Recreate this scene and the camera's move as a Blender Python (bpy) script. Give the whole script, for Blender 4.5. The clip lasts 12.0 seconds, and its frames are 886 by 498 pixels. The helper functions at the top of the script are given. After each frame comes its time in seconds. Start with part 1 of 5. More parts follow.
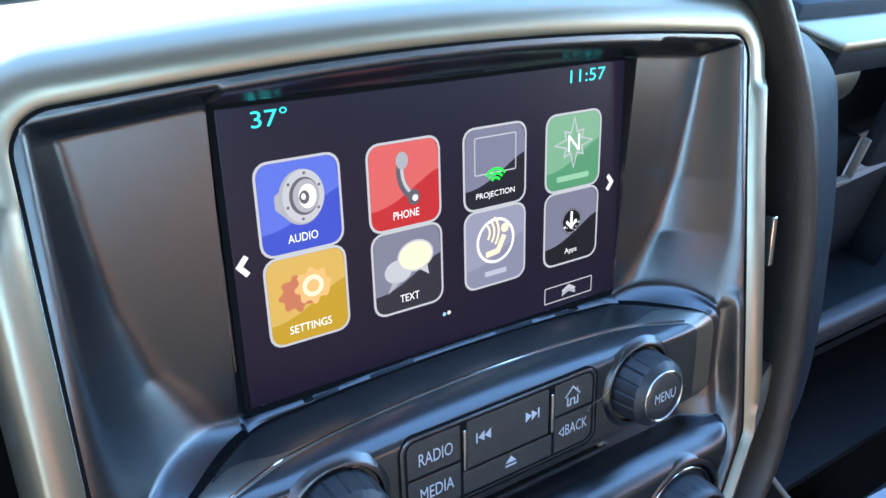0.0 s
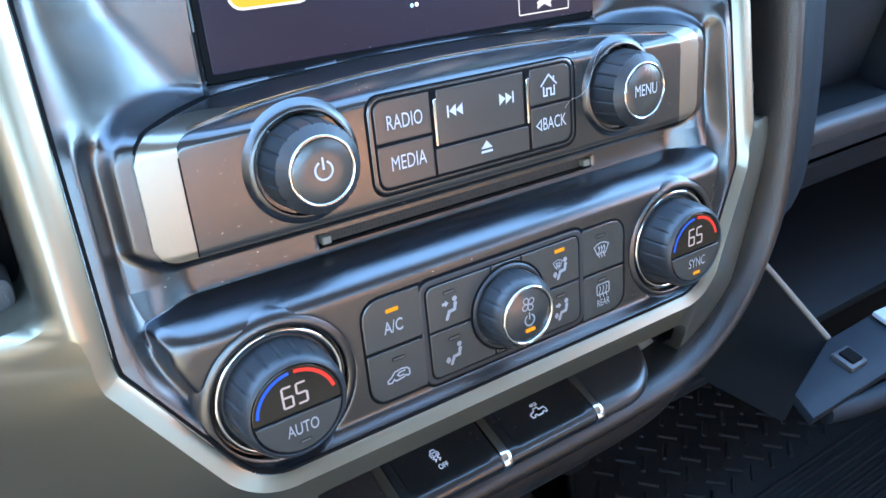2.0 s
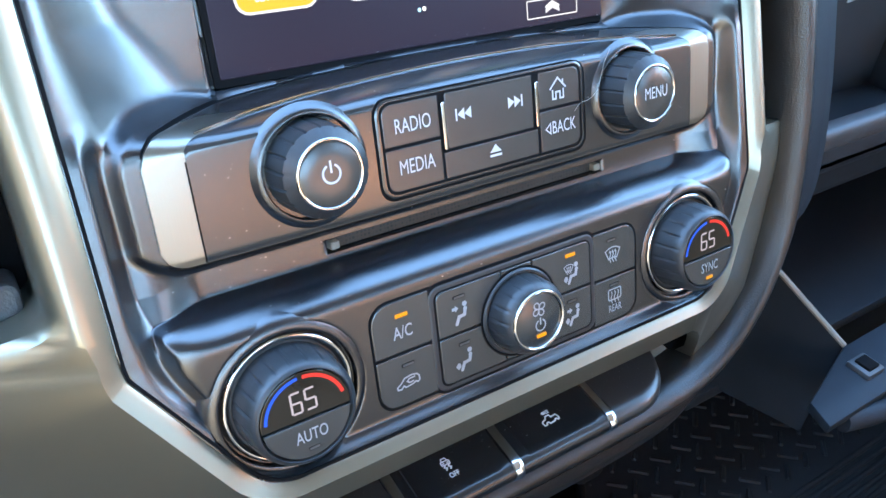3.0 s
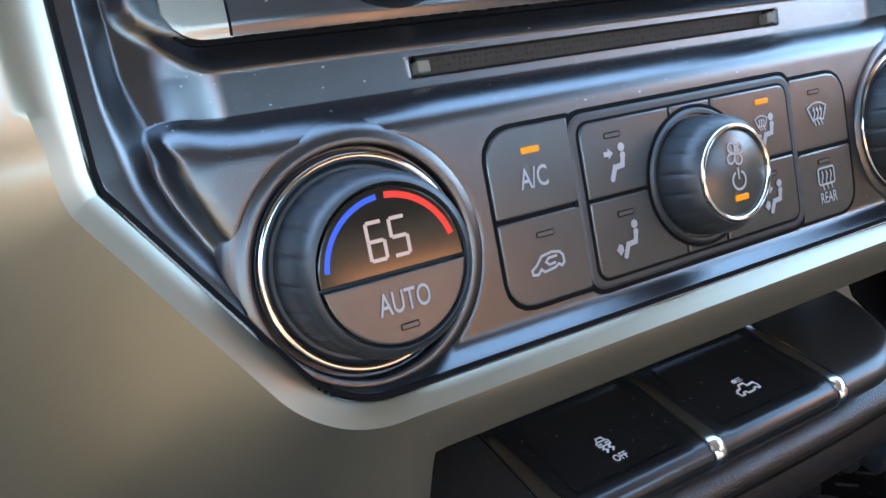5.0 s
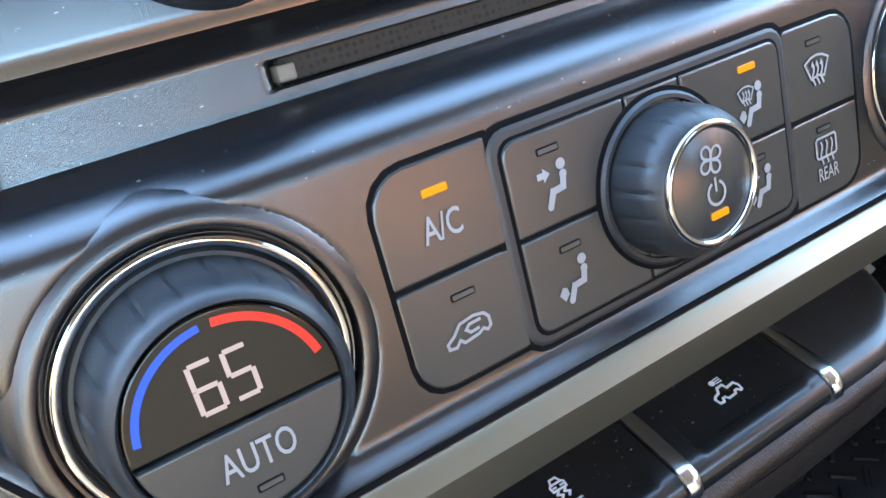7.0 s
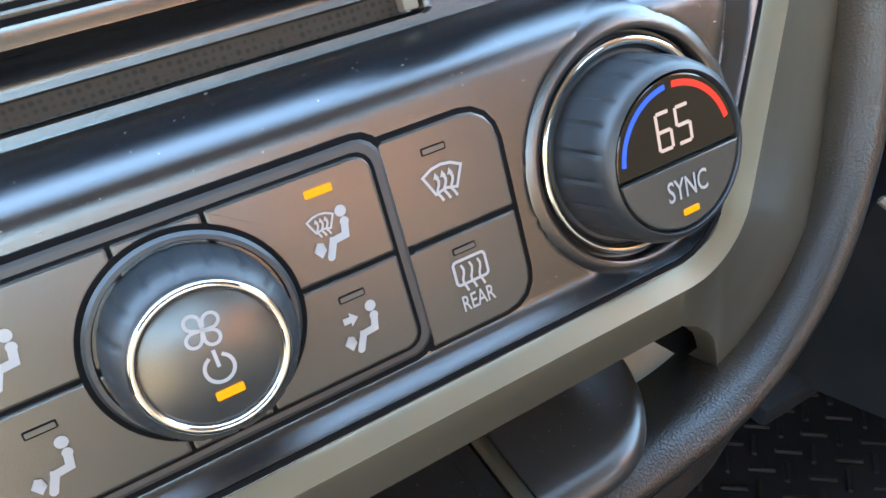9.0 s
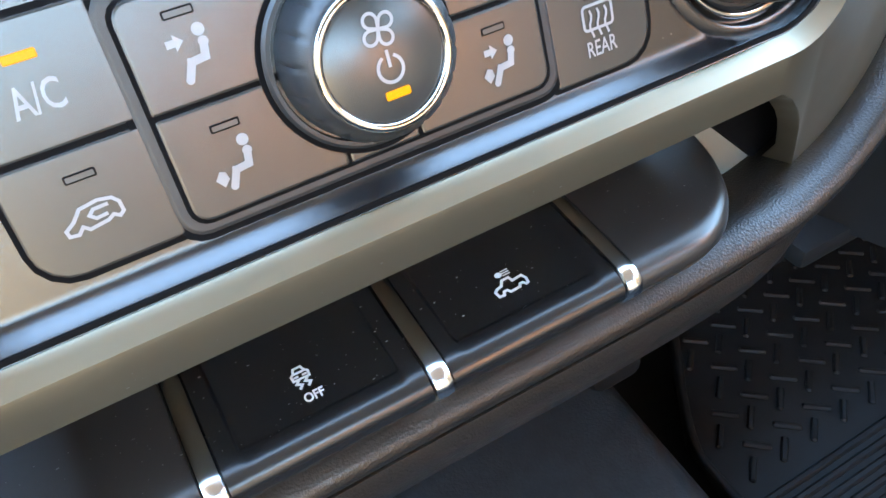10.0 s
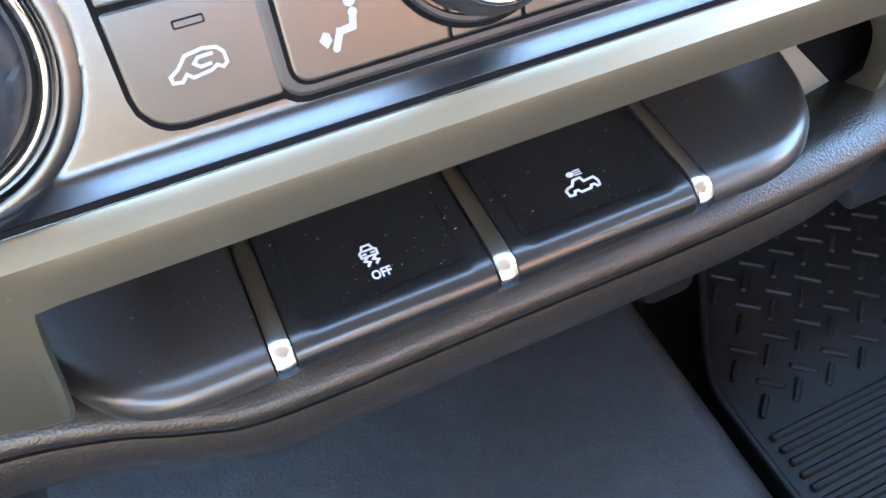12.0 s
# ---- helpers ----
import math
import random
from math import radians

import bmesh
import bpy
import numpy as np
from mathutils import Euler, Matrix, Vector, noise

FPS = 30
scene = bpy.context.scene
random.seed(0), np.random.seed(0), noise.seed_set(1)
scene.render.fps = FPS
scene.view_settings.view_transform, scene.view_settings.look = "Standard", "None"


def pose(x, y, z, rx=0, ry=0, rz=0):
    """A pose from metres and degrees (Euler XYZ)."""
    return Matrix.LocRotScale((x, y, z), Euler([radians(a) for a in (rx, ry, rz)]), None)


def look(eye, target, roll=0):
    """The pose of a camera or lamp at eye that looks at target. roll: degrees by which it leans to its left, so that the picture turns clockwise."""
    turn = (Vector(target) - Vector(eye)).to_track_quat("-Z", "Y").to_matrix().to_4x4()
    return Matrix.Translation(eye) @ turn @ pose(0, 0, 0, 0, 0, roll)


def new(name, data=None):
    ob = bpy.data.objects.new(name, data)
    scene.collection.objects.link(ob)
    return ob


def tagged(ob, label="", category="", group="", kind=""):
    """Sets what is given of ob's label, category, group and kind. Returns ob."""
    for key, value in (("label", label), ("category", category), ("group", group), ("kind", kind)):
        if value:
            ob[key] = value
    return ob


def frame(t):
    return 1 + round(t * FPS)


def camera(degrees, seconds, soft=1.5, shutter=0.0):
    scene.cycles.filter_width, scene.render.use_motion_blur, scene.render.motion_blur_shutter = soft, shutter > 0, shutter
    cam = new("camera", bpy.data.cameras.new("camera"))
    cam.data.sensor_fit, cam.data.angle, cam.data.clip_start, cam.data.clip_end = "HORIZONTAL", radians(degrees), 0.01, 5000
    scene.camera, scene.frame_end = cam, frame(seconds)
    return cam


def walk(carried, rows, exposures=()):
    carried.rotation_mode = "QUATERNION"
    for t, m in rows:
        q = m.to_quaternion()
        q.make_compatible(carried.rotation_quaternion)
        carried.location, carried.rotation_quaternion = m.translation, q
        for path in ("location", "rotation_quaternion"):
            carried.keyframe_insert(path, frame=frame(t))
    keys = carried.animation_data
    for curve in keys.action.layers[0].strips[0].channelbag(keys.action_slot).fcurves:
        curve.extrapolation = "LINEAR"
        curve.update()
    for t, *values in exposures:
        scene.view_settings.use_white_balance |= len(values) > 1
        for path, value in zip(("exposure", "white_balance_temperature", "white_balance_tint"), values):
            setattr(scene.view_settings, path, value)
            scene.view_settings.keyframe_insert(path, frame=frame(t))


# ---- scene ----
EXPOSURE = 3.4
LIT = 1.0 / 2 ** EXPOSURE
# The centre stack leans back; its own axes are x to the right, y into the dash, z up its face.
LEANS = 18.0
PANEL = pose(0, 0, 0.62, -LEANS, 0, 0)
cam = camera(58.97, 12.0)
ROWS = [
    (0.0, -0.1609, -0.2119, 0.2410, 69.89, 1.42, -34.21),
    (0.5, -0.1602, -0.2280, 0.2224, 69.42, 2.61, -33.60),
    (1.0, -0.1630, -0.2501, 0.1687, 69.02, 3.80, -33.14),
    (1.5, -0.1681, -0.2523, 0.1358, 68.25, 4.42, -33.54),
    (2.0, -0.1675, -0.2478, 0.1352, 68.00, 4.98, -33.64),
    (2.5, -0.1674, -0.2472, 0.1352, 67.97, 5.22, -33.80),
    (2.7, -0.1668, -0.2479, 0.1347, 68.16, 5.34, -33.58),
    (4.3, -0.1670, -0.2123, 0.0575, 78.16, 7.90, -30.05),
    (4.5, -0.1679, -0.1976, 0.0394, 79.95, 8.45, -29.51),
    (5.0, -0.1577, -0.1719, 0.0177, 82.02, 10.77, -29.07),
    (5.5, -0.1384, -0.1481, 0.0420, 77.07, 14.04, -30.15),
    (6.0, -0.1298, -0.1371, 0.0394, 73.00, 14.51, -31.21),
    (6.5, -0.1293, -0.1369, 0.0398, 71.53, 14.30, -31.29),
    (7.0, -0.1104, -0.1379, 0.0444, 70.97, 14.13, -30.98),
    (7.5, -0.0674, -0.1469, 0.0453, 71.38, 13.98, -31.56),
    (7.7, -0.0487, -0.1489, 0.0463, 71.09, 14.57, -31.45),
    (9.3, -0.0075, -0.1518, 0.0408, 67.86, 13.65, -27.55),
    (9.5, -0.0132, -0.1545, 0.0377, 65.17, 13.04, -27.36),
    (10.0, -0.0442, -0.1570, 0.0256, 62.00, 13.53, -27.24),
    (10.5, -0.0623, -0.1503, 0.0274, 59.87, 13.35, -26.66),
    (11.0, -0.0596, -0.1444, 0.0215, 58.39, 12.62, -26.74),
    (11.5, -0.0606, -0.1447, 0.0208, 57.83, 11.30, -25.42),
    (12.0, -0.0577, -0.1544, 0.0225, 56.77, 9.63, -23.16),
]
walk(cam, [(t, PANEL @ pose(x, y, z, rx, ry, rz)) for t, x, y, z, rx, ry, rz in ROWS],
     exposures=[(t, EXPOSURE + e, k, g) for t, e, k, g in ((0.0, 1.05, 6400, 6), (1.0, 1.45, 6600, 3), (1.5, 1.85, 6800, 4), (2.7, 2.05, 7000, 4), (4.5, 1.65, 7800, 7), (5.5, 1.65, 8100, 7), (7.5, 2.15, 8100, 7), (9.5, 2.35, 9200, 5), (10.5, 2.75, 8400, 8), (12.0, 3.05, 8200, 9))])

# ---- light ----
SUN_AT, SUN_UP = -25.0, 28.0
world = bpy.data.worlds.new("daylight")
scene.world = world
world.use_nodes = True
wn = world.node_tree
sky = wn.nodes.new("ShaderNodeTexSky")
sky.sky_type = "NISHITA"
sky.sun_disc = False
sky.dust_density, sky.ozone_density = 0.3, 2.5
sky.sun_elevation, sky.sun_rotation = radians(SUN_UP), radians(SUN_AT)
deep = wn.nodes.new("ShaderNodeHueSaturation")
deep.inputs["Saturation"].default_value = 1.1
wn.links.new(sky.outputs[0], deep.inputs["Color"])
wn.links.new(deep.outputs[0], wn.nodes["Background"].inputs[0])
wn.nodes["Background"].inputs[1].default_value = 0.15
sun = new("sun", bpy.data.lights.new("sun", "SUN"))
sun.data.energy, sun.data.angle, sun.data.color = 3.4, radians(0.5), (1.0, 0.93, 0.82)
sun.matrix_world = look((0, 0, 0), (-math.sin(radians(SUN_AT)) * math.cos(radians(SUN_UP)), -math.cos(radians(SUN_AT)) * math.cos(radians(SUN_UP)), -math.sin(radians(SUN_UP))))

# ---- materials ----


def material(name, color, rough=0.4, metal=0.0, coat=0.0, grain=0.0, grain_size=4000.0, vary=0.0, vary_size=40.0, wear=0.0, emit=None, power=0.0, specular=0.5, bump=0.0005, brushed=0.0):
    """A surface with fine relief (grain), broad tone variation (vary) and uneven gloss (wear)."""
    m = bpy.data.materials.new(name)
    m.use_nodes = True
    nt = m.node_tree
    b = nt.nodes["Principled BSDF"]
    b.inputs["Base Color"].default_value = (*color, 1)
    b.inputs["Roughness"].default_value = rough
    b.inputs["Metallic"].default_value = metal
    b.inputs["Coat Weight"].default_value = coat
    b.inputs["Coat Roughness"].default_value = 0.08
    b.inputs["Specular IOR Level"].default_value = specular
    if emit:
        b.inputs["Emission Color"].default_value = (*emit, 1)
        b.inputs["Emission Strength"].default_value = power * LIT
    place = nt.nodes.new("ShaderNodeTexCoord")

    def cloud(size, detail=3.0):
        n = nt.nodes.new("ShaderNodeTexNoise")
        n.inputs["Scale"].default_value, n.inputs["Detail"].default_value = size, detail
        nt.links.new(place.outputs["Object"], n.inputs["Vector"])
        return n

    if grain:
        n = cloud(grain_size, 2.0)
        bp = nt.nodes.new("ShaderNodeBump")
        bp.inputs["Strength"].default_value, bp.inputs["Distance"].default_value = grain, bump
        nt.links.new(n.outputs["Fac"], bp.inputs["Height"])
        nt.links.new(bp.outputs["Normal"], b.inputs["Normal"])
    if brushed:
        lie = nt.nodes.new("ShaderNodeMapping")
        lie.inputs["Scale"].default_value = (2600, 300, 45)
        nt.links.new(place.outputs["Object"], lie.inputs["Vector"])
        n = cloud(1.0, 2.0)
        nt.links.new(lie.outputs["Vector"], n.inputs["Vector"])
        bp = nt.nodes.new("ShaderNodeBump")
        bp.inputs["Strength"].default_value, bp.inputs["Distance"].default_value = brushed, 0.0004
        nt.links.new(n.outputs["Fac"], bp.inputs["Height"])
        nt.links.new(bp.outputs["Normal"], b.inputs["Normal"])
    if vary:
        n = cloud(vary_size, 5.0)
        mix = nt.nodes.new("ShaderNodeMix")
        mix.data_type = "RGBA"
        mix.inputs["A"].default_value = (*[c * (1 - vary) for c in color], 1)
        mix.inputs["B"].default_value = (*[min(1.0, c * (1 + vary)) for c in color], 1)
        nt.links.new(n.outputs["Fac"], mix.inputs["Factor"])
        nt.links.new(mix.outputs["Result"], b.inputs["Base Color"])
    if wear:
        n = cloud(90.0, 6.0)
        mr = nt.nodes.new("ShaderNodeMapRange")
        mr.inputs["From Min"].default_value, mr.inputs["From Max"].default_value = 0.0, 1.0
        mr.inputs["To Min"].default_value, mr.inputs["To Max"].default_value = max(0.02, rough - wear), rough + wear
        nt.links.new(n.outputs["Fac"], mr.inputs["Value"])
        nt.links.new(mr.outputs["Result"], b.inputs["Roughness"])
    return m


FASCIA = material("satin_dark_plastic", (0.007, 0.0075, 0.009), 0.19, grain=0.33, grain_size=6000, vary=0.10, specular=1.0, wear=0.03, bump=0.00013)
PLATE = material("satin_graphite_plate", (0.015, 0.015, 0.0155), 0.22, brushed=0.08, vary=0.08, specular=0.85)
SILVER = material("champagne_satin_paint", (0.245, 0.219, 0.164), 0.34, metal=0.9, vary=0.05, wear=0.03)
CAP = material("brushed_silver_paint", (0.245, 0.225, 0.19), 0.32, metal=0.95, vary=0.05, brushed=0.10)
STRIP = material("bright_chrome", (0.72, 0.73, 0.75), 0.19, metal=1.0, wear=0.03)
CHROME = material("polished_chrome", (0.50, 0.50, 0.51), 0.08, metal=1.0, wear=0.03)
BUTTON = material("matt_black_button", (0.026, 0.027, 0.0265), 0.22, specular=0.7, grain=0.20, grain_size=5500, vary=0.10, vary_size=60, wear=0.01, bump=0.00014)
RUBBER = material("soft_black_rubber", (0.016, 0.017, 0.019), 0.42, grain=0.12, grain_size=4500, vary=0.2, wear=0.08)
# near-black: stands in for shade in gaps and recesses, also plain black parts
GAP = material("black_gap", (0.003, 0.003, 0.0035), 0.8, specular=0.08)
GLOSS = material("satin_black_key", (0.009, 0.009, 0.0095), 0.25, specular=0.6, grain=0.1, grain_size=5000, bump=0.0001, wear=0.04)
BLANK = material("worn_brown_black_cover", (0.022, 0.020, 0.019), 0.28, grain=0.08, grain_size=5000, vary=0.15, specular=0.6)
POCKET = material("beige_moulded_plastic", (0.16, 0.145, 0.12), 0.65, grain=0.2, grain_size=1500, vary=0.15)
HUMP = material("blue_grey_hump_cover", (0.017, 0.019, 0.021), 0.6, grain=0.9, grain_size=450, vary=0.85, vary_size=90, wear=0.15)
VINYL = material("grained_brown_vinyl", (0.015, 0.0125, 0.011), 0.33, grain=0.45, grain_size=1300, vary=0.2, wear=0.1, bump=0.0005)
DASH = material("grained_charcoal_vinyl", (0.035, 0.035, 0.037), 0.5, grain=0.4, grain_size=900, vary=0.2, wear=0.06)
DARKIN = material("dark_cabin_plastic", (0.022, 0.026, 0.031), 0.6, grain=0.3, grain_size=1200, vary=0.25, specular=0.2)
MAT = material("black_rubber_mat", (0.010, 0.011, 0.0125), 0.58, grain=0.3, grain_size=900, vary=0.3, wear=0.1, specular=0.38)
CARPET = material("charcoal_carpet", (0.03, 0.03, 0.032), 0.95, grain=0.9, grain_size=1500, vary=0.3, bump=0.002)
LEGEND = material("white_legend_print", (0.35, 0.36, 0.38), 0.5)
SOFT_LEGEND = material("grey_legend_print", (0.22, 0.22, 0.23), 0.5)
KEY_LEGEND = material("bright_white_legend_print", (0.55, 0.56, 0.58), 0.5)
AMBER = material("amber_lamp", (0.05, 0.02, 0.002), 0.4, emit=(1.0, 0.38, 0.002), power=0.28, specular=0.2)
LAMP_OFF = material("unlit_indicator_lens", (0.05, 0.048, 0.045), 0.3)
RED_ARC = material("red_arc_light", (0.05, 0.01, 0.01), 0.3, emit=(1.0, 0.035, 0.02), power=0.27, specular=0.25)
BLUE_ARC = material("blue_arc_light", (0.01, 0.012, 0.05), 0.3, emit=(0.0, 0.10, 1.0), power=0.33, specular=0.25)
DIGIT = material("pale_digit_light", (0.06, 0.06, 0.06), 0.3, emit=(0.80, 0.66, 0.78), power=0.17)
SMOKED = material("smoked_display_window", (0.010, 0.0075, 0.0055), 0.10, wear=0.06, vary=0.15, vary_size=120, specular=0.4)
PAPER = material("white_paper", (0.32, 0.35, 0.40), 0.8, vary=0.05)
INK = material("grey_print", (0.25, 0.27, 0.3), 0.8)
HEADLINER = material("grey_headliner_fabric", (0.235, 0.215, 0.185), 0.9, grain=0.4, grain_size=900, vary=0.1)
DARKSEAT = material("dark_grey_seat_cloth", (0.017, 0.018, 0.020), 0.9, grain=0.5, grain_size=800, vary=0.2)
BLACKSEAT = material("black_seat_cloth", (0.016, 0.0165, 0.018), 0.9, grain=0.5, grain_size=800, vary=0.2)
# darker than DARKIN: shade under the dash is put into this colour
BLACKIN = material("black_and_shaded_plastic", (0.014, 0.017, 0.021), 0.5, grain=0.3, grain_size=1200, vary=0.25, specular=0.15)
# brown of unseen parts, added for warm reflections on the stack
WARMTRIM = material("warm_brown_reflection_trim", (0.42, 0.185, 0.10), 0.7, grain=0.5, grain_size=800, vary=0.2)
DUNE = material("dune_seat_cloth", (0.13, 0.115, 0.095), 0.9, grain=0.5, grain_size=800, vary=0.2)
CHARCOAL = material("charcoal_cabin_trim", (0.019, 0.0185, 0.0185), 0.6, grain=0.3, grain_size=1200, vary=0.2)
TAN = material("tan_reflecting_wall", (0.27, 0.18, 0.115), 0.9, grain=0.4, grain_size=25, vary=0.15, vary_size=1.0, bump=0.01)
ASPHALT = material("grey_asphalt", (0.09, 0.088, 0.085), 0.85, grain=0.6, grain_size=60, vary=0.3, vary_size=1.5, bump=0.01)


def felt(name):
    """Dark brown perforated foam."""
    m = material(name, (0.035, 0.028, 0.022), 0.8, vary=0.3, vary_size=300)
    nt = m.node_tree
    dots = nt.nodes.new("ShaderNodeTexVoronoi")
    dots.inputs["Scale"].default_value, dots.inputs["Randomness"].default_value = 620, 0.25
    place = nt.nodes.new("ShaderNodeTexCoord")
    nt.links.new(place.outputs["Object"], dots.inputs["Vector"])
    ramp = nt.nodes.new("ShaderNodeValToRGB")
    ramp.color_ramp.elements[0].position, ramp.color_ramp.elements[0].color = 0.25, (0.003, 0.0025, 0.002, 1)
    ramp.color_ramp.elements[1].position, ramp.color_ramp.elements[1].color = 0.45, (0.021, 0.014, 0.009, 1)
    nt.links.new(dots.outputs["Distance"], ramp.inputs["Fac"])
    nt.links.new(ramp.outputs["Color"], nt.nodes["Principled BSDF"].inputs["Base Color"])
    return m


FELT = felt("perforated_brown_foam")


def glow(name, color, power=0.58, rough=0.3, gloss=0.22):
    """A lit picture element under the glossy cover of a display."""
    return material(name, [c * 0.02 for c in color], rough, emit=color, power=power, specular=gloss)


# ---- builders: all sizes in millimetres on the stack's own axes ----
MM = 0.001


def link_mesh(name, bm, mat, smooth=40.0):
    me = bpy.data.meshes.new(name)
    bmesh.ops.recalc_face_normals(bm, faces=bm.faces)
    bm.to_mesh(me)
    bm.free()
    for p in me.polygons:
        p.use_smooth = True
    me.set_sharp_from_angle(angle=radians(smooth))
    for one in mat if isinstance(mat, (list, tuple)) else [mat]:
        me.materials.append(one)
    return new(name, me)


def thing(name, label, category, bm=None, mat=None, group="", kind="", place=PANEL, smooth=40.0):
    ob = link_mesh(name, bm, mat, smooth) if bm else new(name)
    ob.matrix_world = place
    return tagged(ob, label, category, group, kind)


def part(name, bm, mat, parent, label="", smooth=40.0):
    ob = link_mesh(name, bm, mat, smooth)
    ob.parent = parent
    return tagged(ob, label) if label else ob


def grid(us, vs, height):
    """A sheet over the face: height(u, v) is its depth y."""
    bm = bmesh.new()
    rows = [[bm.verts.new((u * MM, height(u, v) * MM, v * MM)) for u in us] for v in vs]
    for a, b in zip(rows, rows[1:]):
        for i in range(len(us) - 1):
            bm.faces.new((a[i], a[i + 1], b[i + 1], b[i]))
    return bm


def mesh_rows(rows, closed=False, caps=False):
    """Skin rows of points (mm) that hold the same number of points each."""
    bm = bmesh.new()
    made = [[bm.verts.new([c * MM for c in p]) for p in row] for row in rows]
    n = len(made[0])
    for a, b in zip(made, made[1:]):
        for i in range(n if closed else n - 1):
            j = (i + 1) % n
            bm.faces.new((a[i], a[j], b[j], b[i]))
    if caps:
        bm.faces.new(made[0])
        bm.faces.new(made[-1])
    return bm


def rounded(x0, z0, x1, z1, r=2.0, corners=None, n=5):
    """An outline: a rectangle with rounded corners; corners gives radii for bl, br, tr, tl."""
    rs = corners or (r, r, r, r)
    pts = []
    for (cx, cz, a0), rr in zip(((x0, z0, 180), (x1, z0, 270), (x1, z1, 0), (x0, z1, 90)), rs):
        mx, mz = cx + (rr if cx == x0 else -rr), cz + (rr if cz == z0 else -rr)
        for k in range(n):
            a = radians(a0 + 90 * k / (n - 1))
            pts.append((mx + rr * math.cos(a), mz + rr * math.sin(a)))
    return pts


def shrink(pts, d):
    """The outline moved inwards by d."""
    out, n = [], len(pts)
    area = sum(pts[i - 1][0] * pts[i][1] - pts[i][0] * pts[i - 1][1] for i in range(n))
    s = 1 if area > 0 else -1
    for i in range(n):
        (ax, az), (bx, bz), (cx, cz) = pts[i - 1], pts[i], pts[(i + 1) % n]
        n1, n2 = Vector((-(bz - az), bx - ax)), Vector((-(cz - bz), cx - bx))
        m = Vector((0, 0))
        for k in (n1, n2):
            if k.length > 1e-9:
                m += k.normalized()
        m = m.normalized() if m.length > 1e-6 else m
        out.append((bx + s * m.x * d, bz + s * m.y * d))
    return out


def plate(pts, front, back, edge=0.6):
    """A solid slab with a rounded front edge, from an outline."""
    rows = [[(x, back, z) for x, z in pts], [(x, front + edge, z) for x, z in pts]]
    rows.append([(x, front + 0.3 * edge, z) for x, z in shrink(pts, 0.3 * edge)])
    rows.append([(x, front, z) for x, z in shrink(pts, edge)])
    rows.append([(x, front, z) for x, z in shrink(pts, edge + 0.12)])
    bm = mesh_rows(rows, closed=True)
    bm.verts.ensure_lookup_table()
    n = len(pts)
    top = [bm.verts[i] for i in range(4 * n, 5 * n)]
    bm.faces.new(top)
    return bm


def flat(pts, y):
    """A thin printed or inlaid shape 0.1 mm thick."""
    bm = bmesh.new()
    a = [bm.verts.new((x * MM, y * MM, z * MM)) for x, z in pts]
    bm.faces.new(a)
    bmesh.ops.triangulate(bm, faces=bm.faces)
    return bm


def join(*bms):
    out = bmesh.new()
    for b in bms:
        me = bpy.data.meshes.new("join")
        b.to_mesh(me)
        b.free()
        out.from_mesh(me)
        bpy.data.meshes.remove(me)
    return out


def ribbon(path, width, y):
    """A printed line of one width along a 2D path, mitred at its bends."""
    closed = path[0] == path[-1]
    p = [Vector(q) for q in (path[:-1] if closed else path)]
    n, left, right = len(p), [], []
    for i in range(n):
        a = p[i - 1] if closed or i else p[i] * 2 - p[i + 1]
        c = p[(i + 1) % n] if closed or i < n - 1 else p[i] * 2 - p[i - 1]
        d1, d2 = (p[i] - a).normalized(), (c - p[i]).normalized()
        m = Vector((-d1.y - d2.y, d1.x + d2.x))
        m = m.normalized() if m.length > 1e-4 else Vector((-d1.y, d1.x))
        k = width / 2 / max(0.45, m.dot(Vector((-d1.y, d1.x))))
        e = Vector((0, 0)) if closed or 0 < i < n - 1 else (d1 if i else -d2) * width * 0.3
        left.append(p[i] + m * k + e)
        right.append(p[i] - m * k + e)
    bm = bmesh.new()
    vs = [[bm.verts.new((q.x * MM, y * MM, q.y * MM)) for q in row] for row in (left, right)]
    for i in range(n if closed else n - 1):
        j = (i + 1) % n
        bm.faces.new((vs[0][i], vs[0][j], vs[1][j], vs[1][i]))
    return bm


def stroke(paths, width, y):
    """Printed lines of one width along 2D paths."""
    return join(*[ribbon([tuple(q) for q in path], width, y) for path in paths])


def disc(cx, cz, r, y, n=20, r2=None):
    return flat([(cx + r * math.cos(2 * math.pi * k / n), cz + (r2 or r) * math.sin(2 * math.pi * k / n)) for k in range(n)], y)


def arc(cx, cz, r, a0, a1, n=16):
    return [(cx + r * math.cos(radians(a0 + (a1 - a0) * k / n)), cz + r * math.sin(radians(a0 + (a1 - a0) * k / n))) for k in range(n + 1)]


def lathe(profile, cx, cz, n=96, flutes=0, depth=0.0, fluted=(), share=0.16):
    """A body of revolution about an axis into the dash: profile of (radius, y); the profile points named in fluted carry grooves."""
    rows = []
    for k, (r, y) in enumerate(profile):
        row = []
        for i in range(n):
            rr = r
            if flutes and k in fluted:
                ph = (i / n * flutes) % 1.0
                rr -= depth * max(0.0, 1 - abs(ph - 0.5) / share) ** 0.5 if abs(ph - 0.5) < share else 0.0
            a = 2 * math.pi * i / n
            row.append((cx + rr * math.cos(a), y, cz + rr * math.sin(a)))
        rows.append(row)
    bm = mesh_rows(rows, closed=True)
    if profile[-1][0] > 0.01:
        bm.verts.ensure_lookup_table()
        bm.faces.new([bm.verts[(len(profile) - 1) * n + i] for i in range(n)])
    return bm


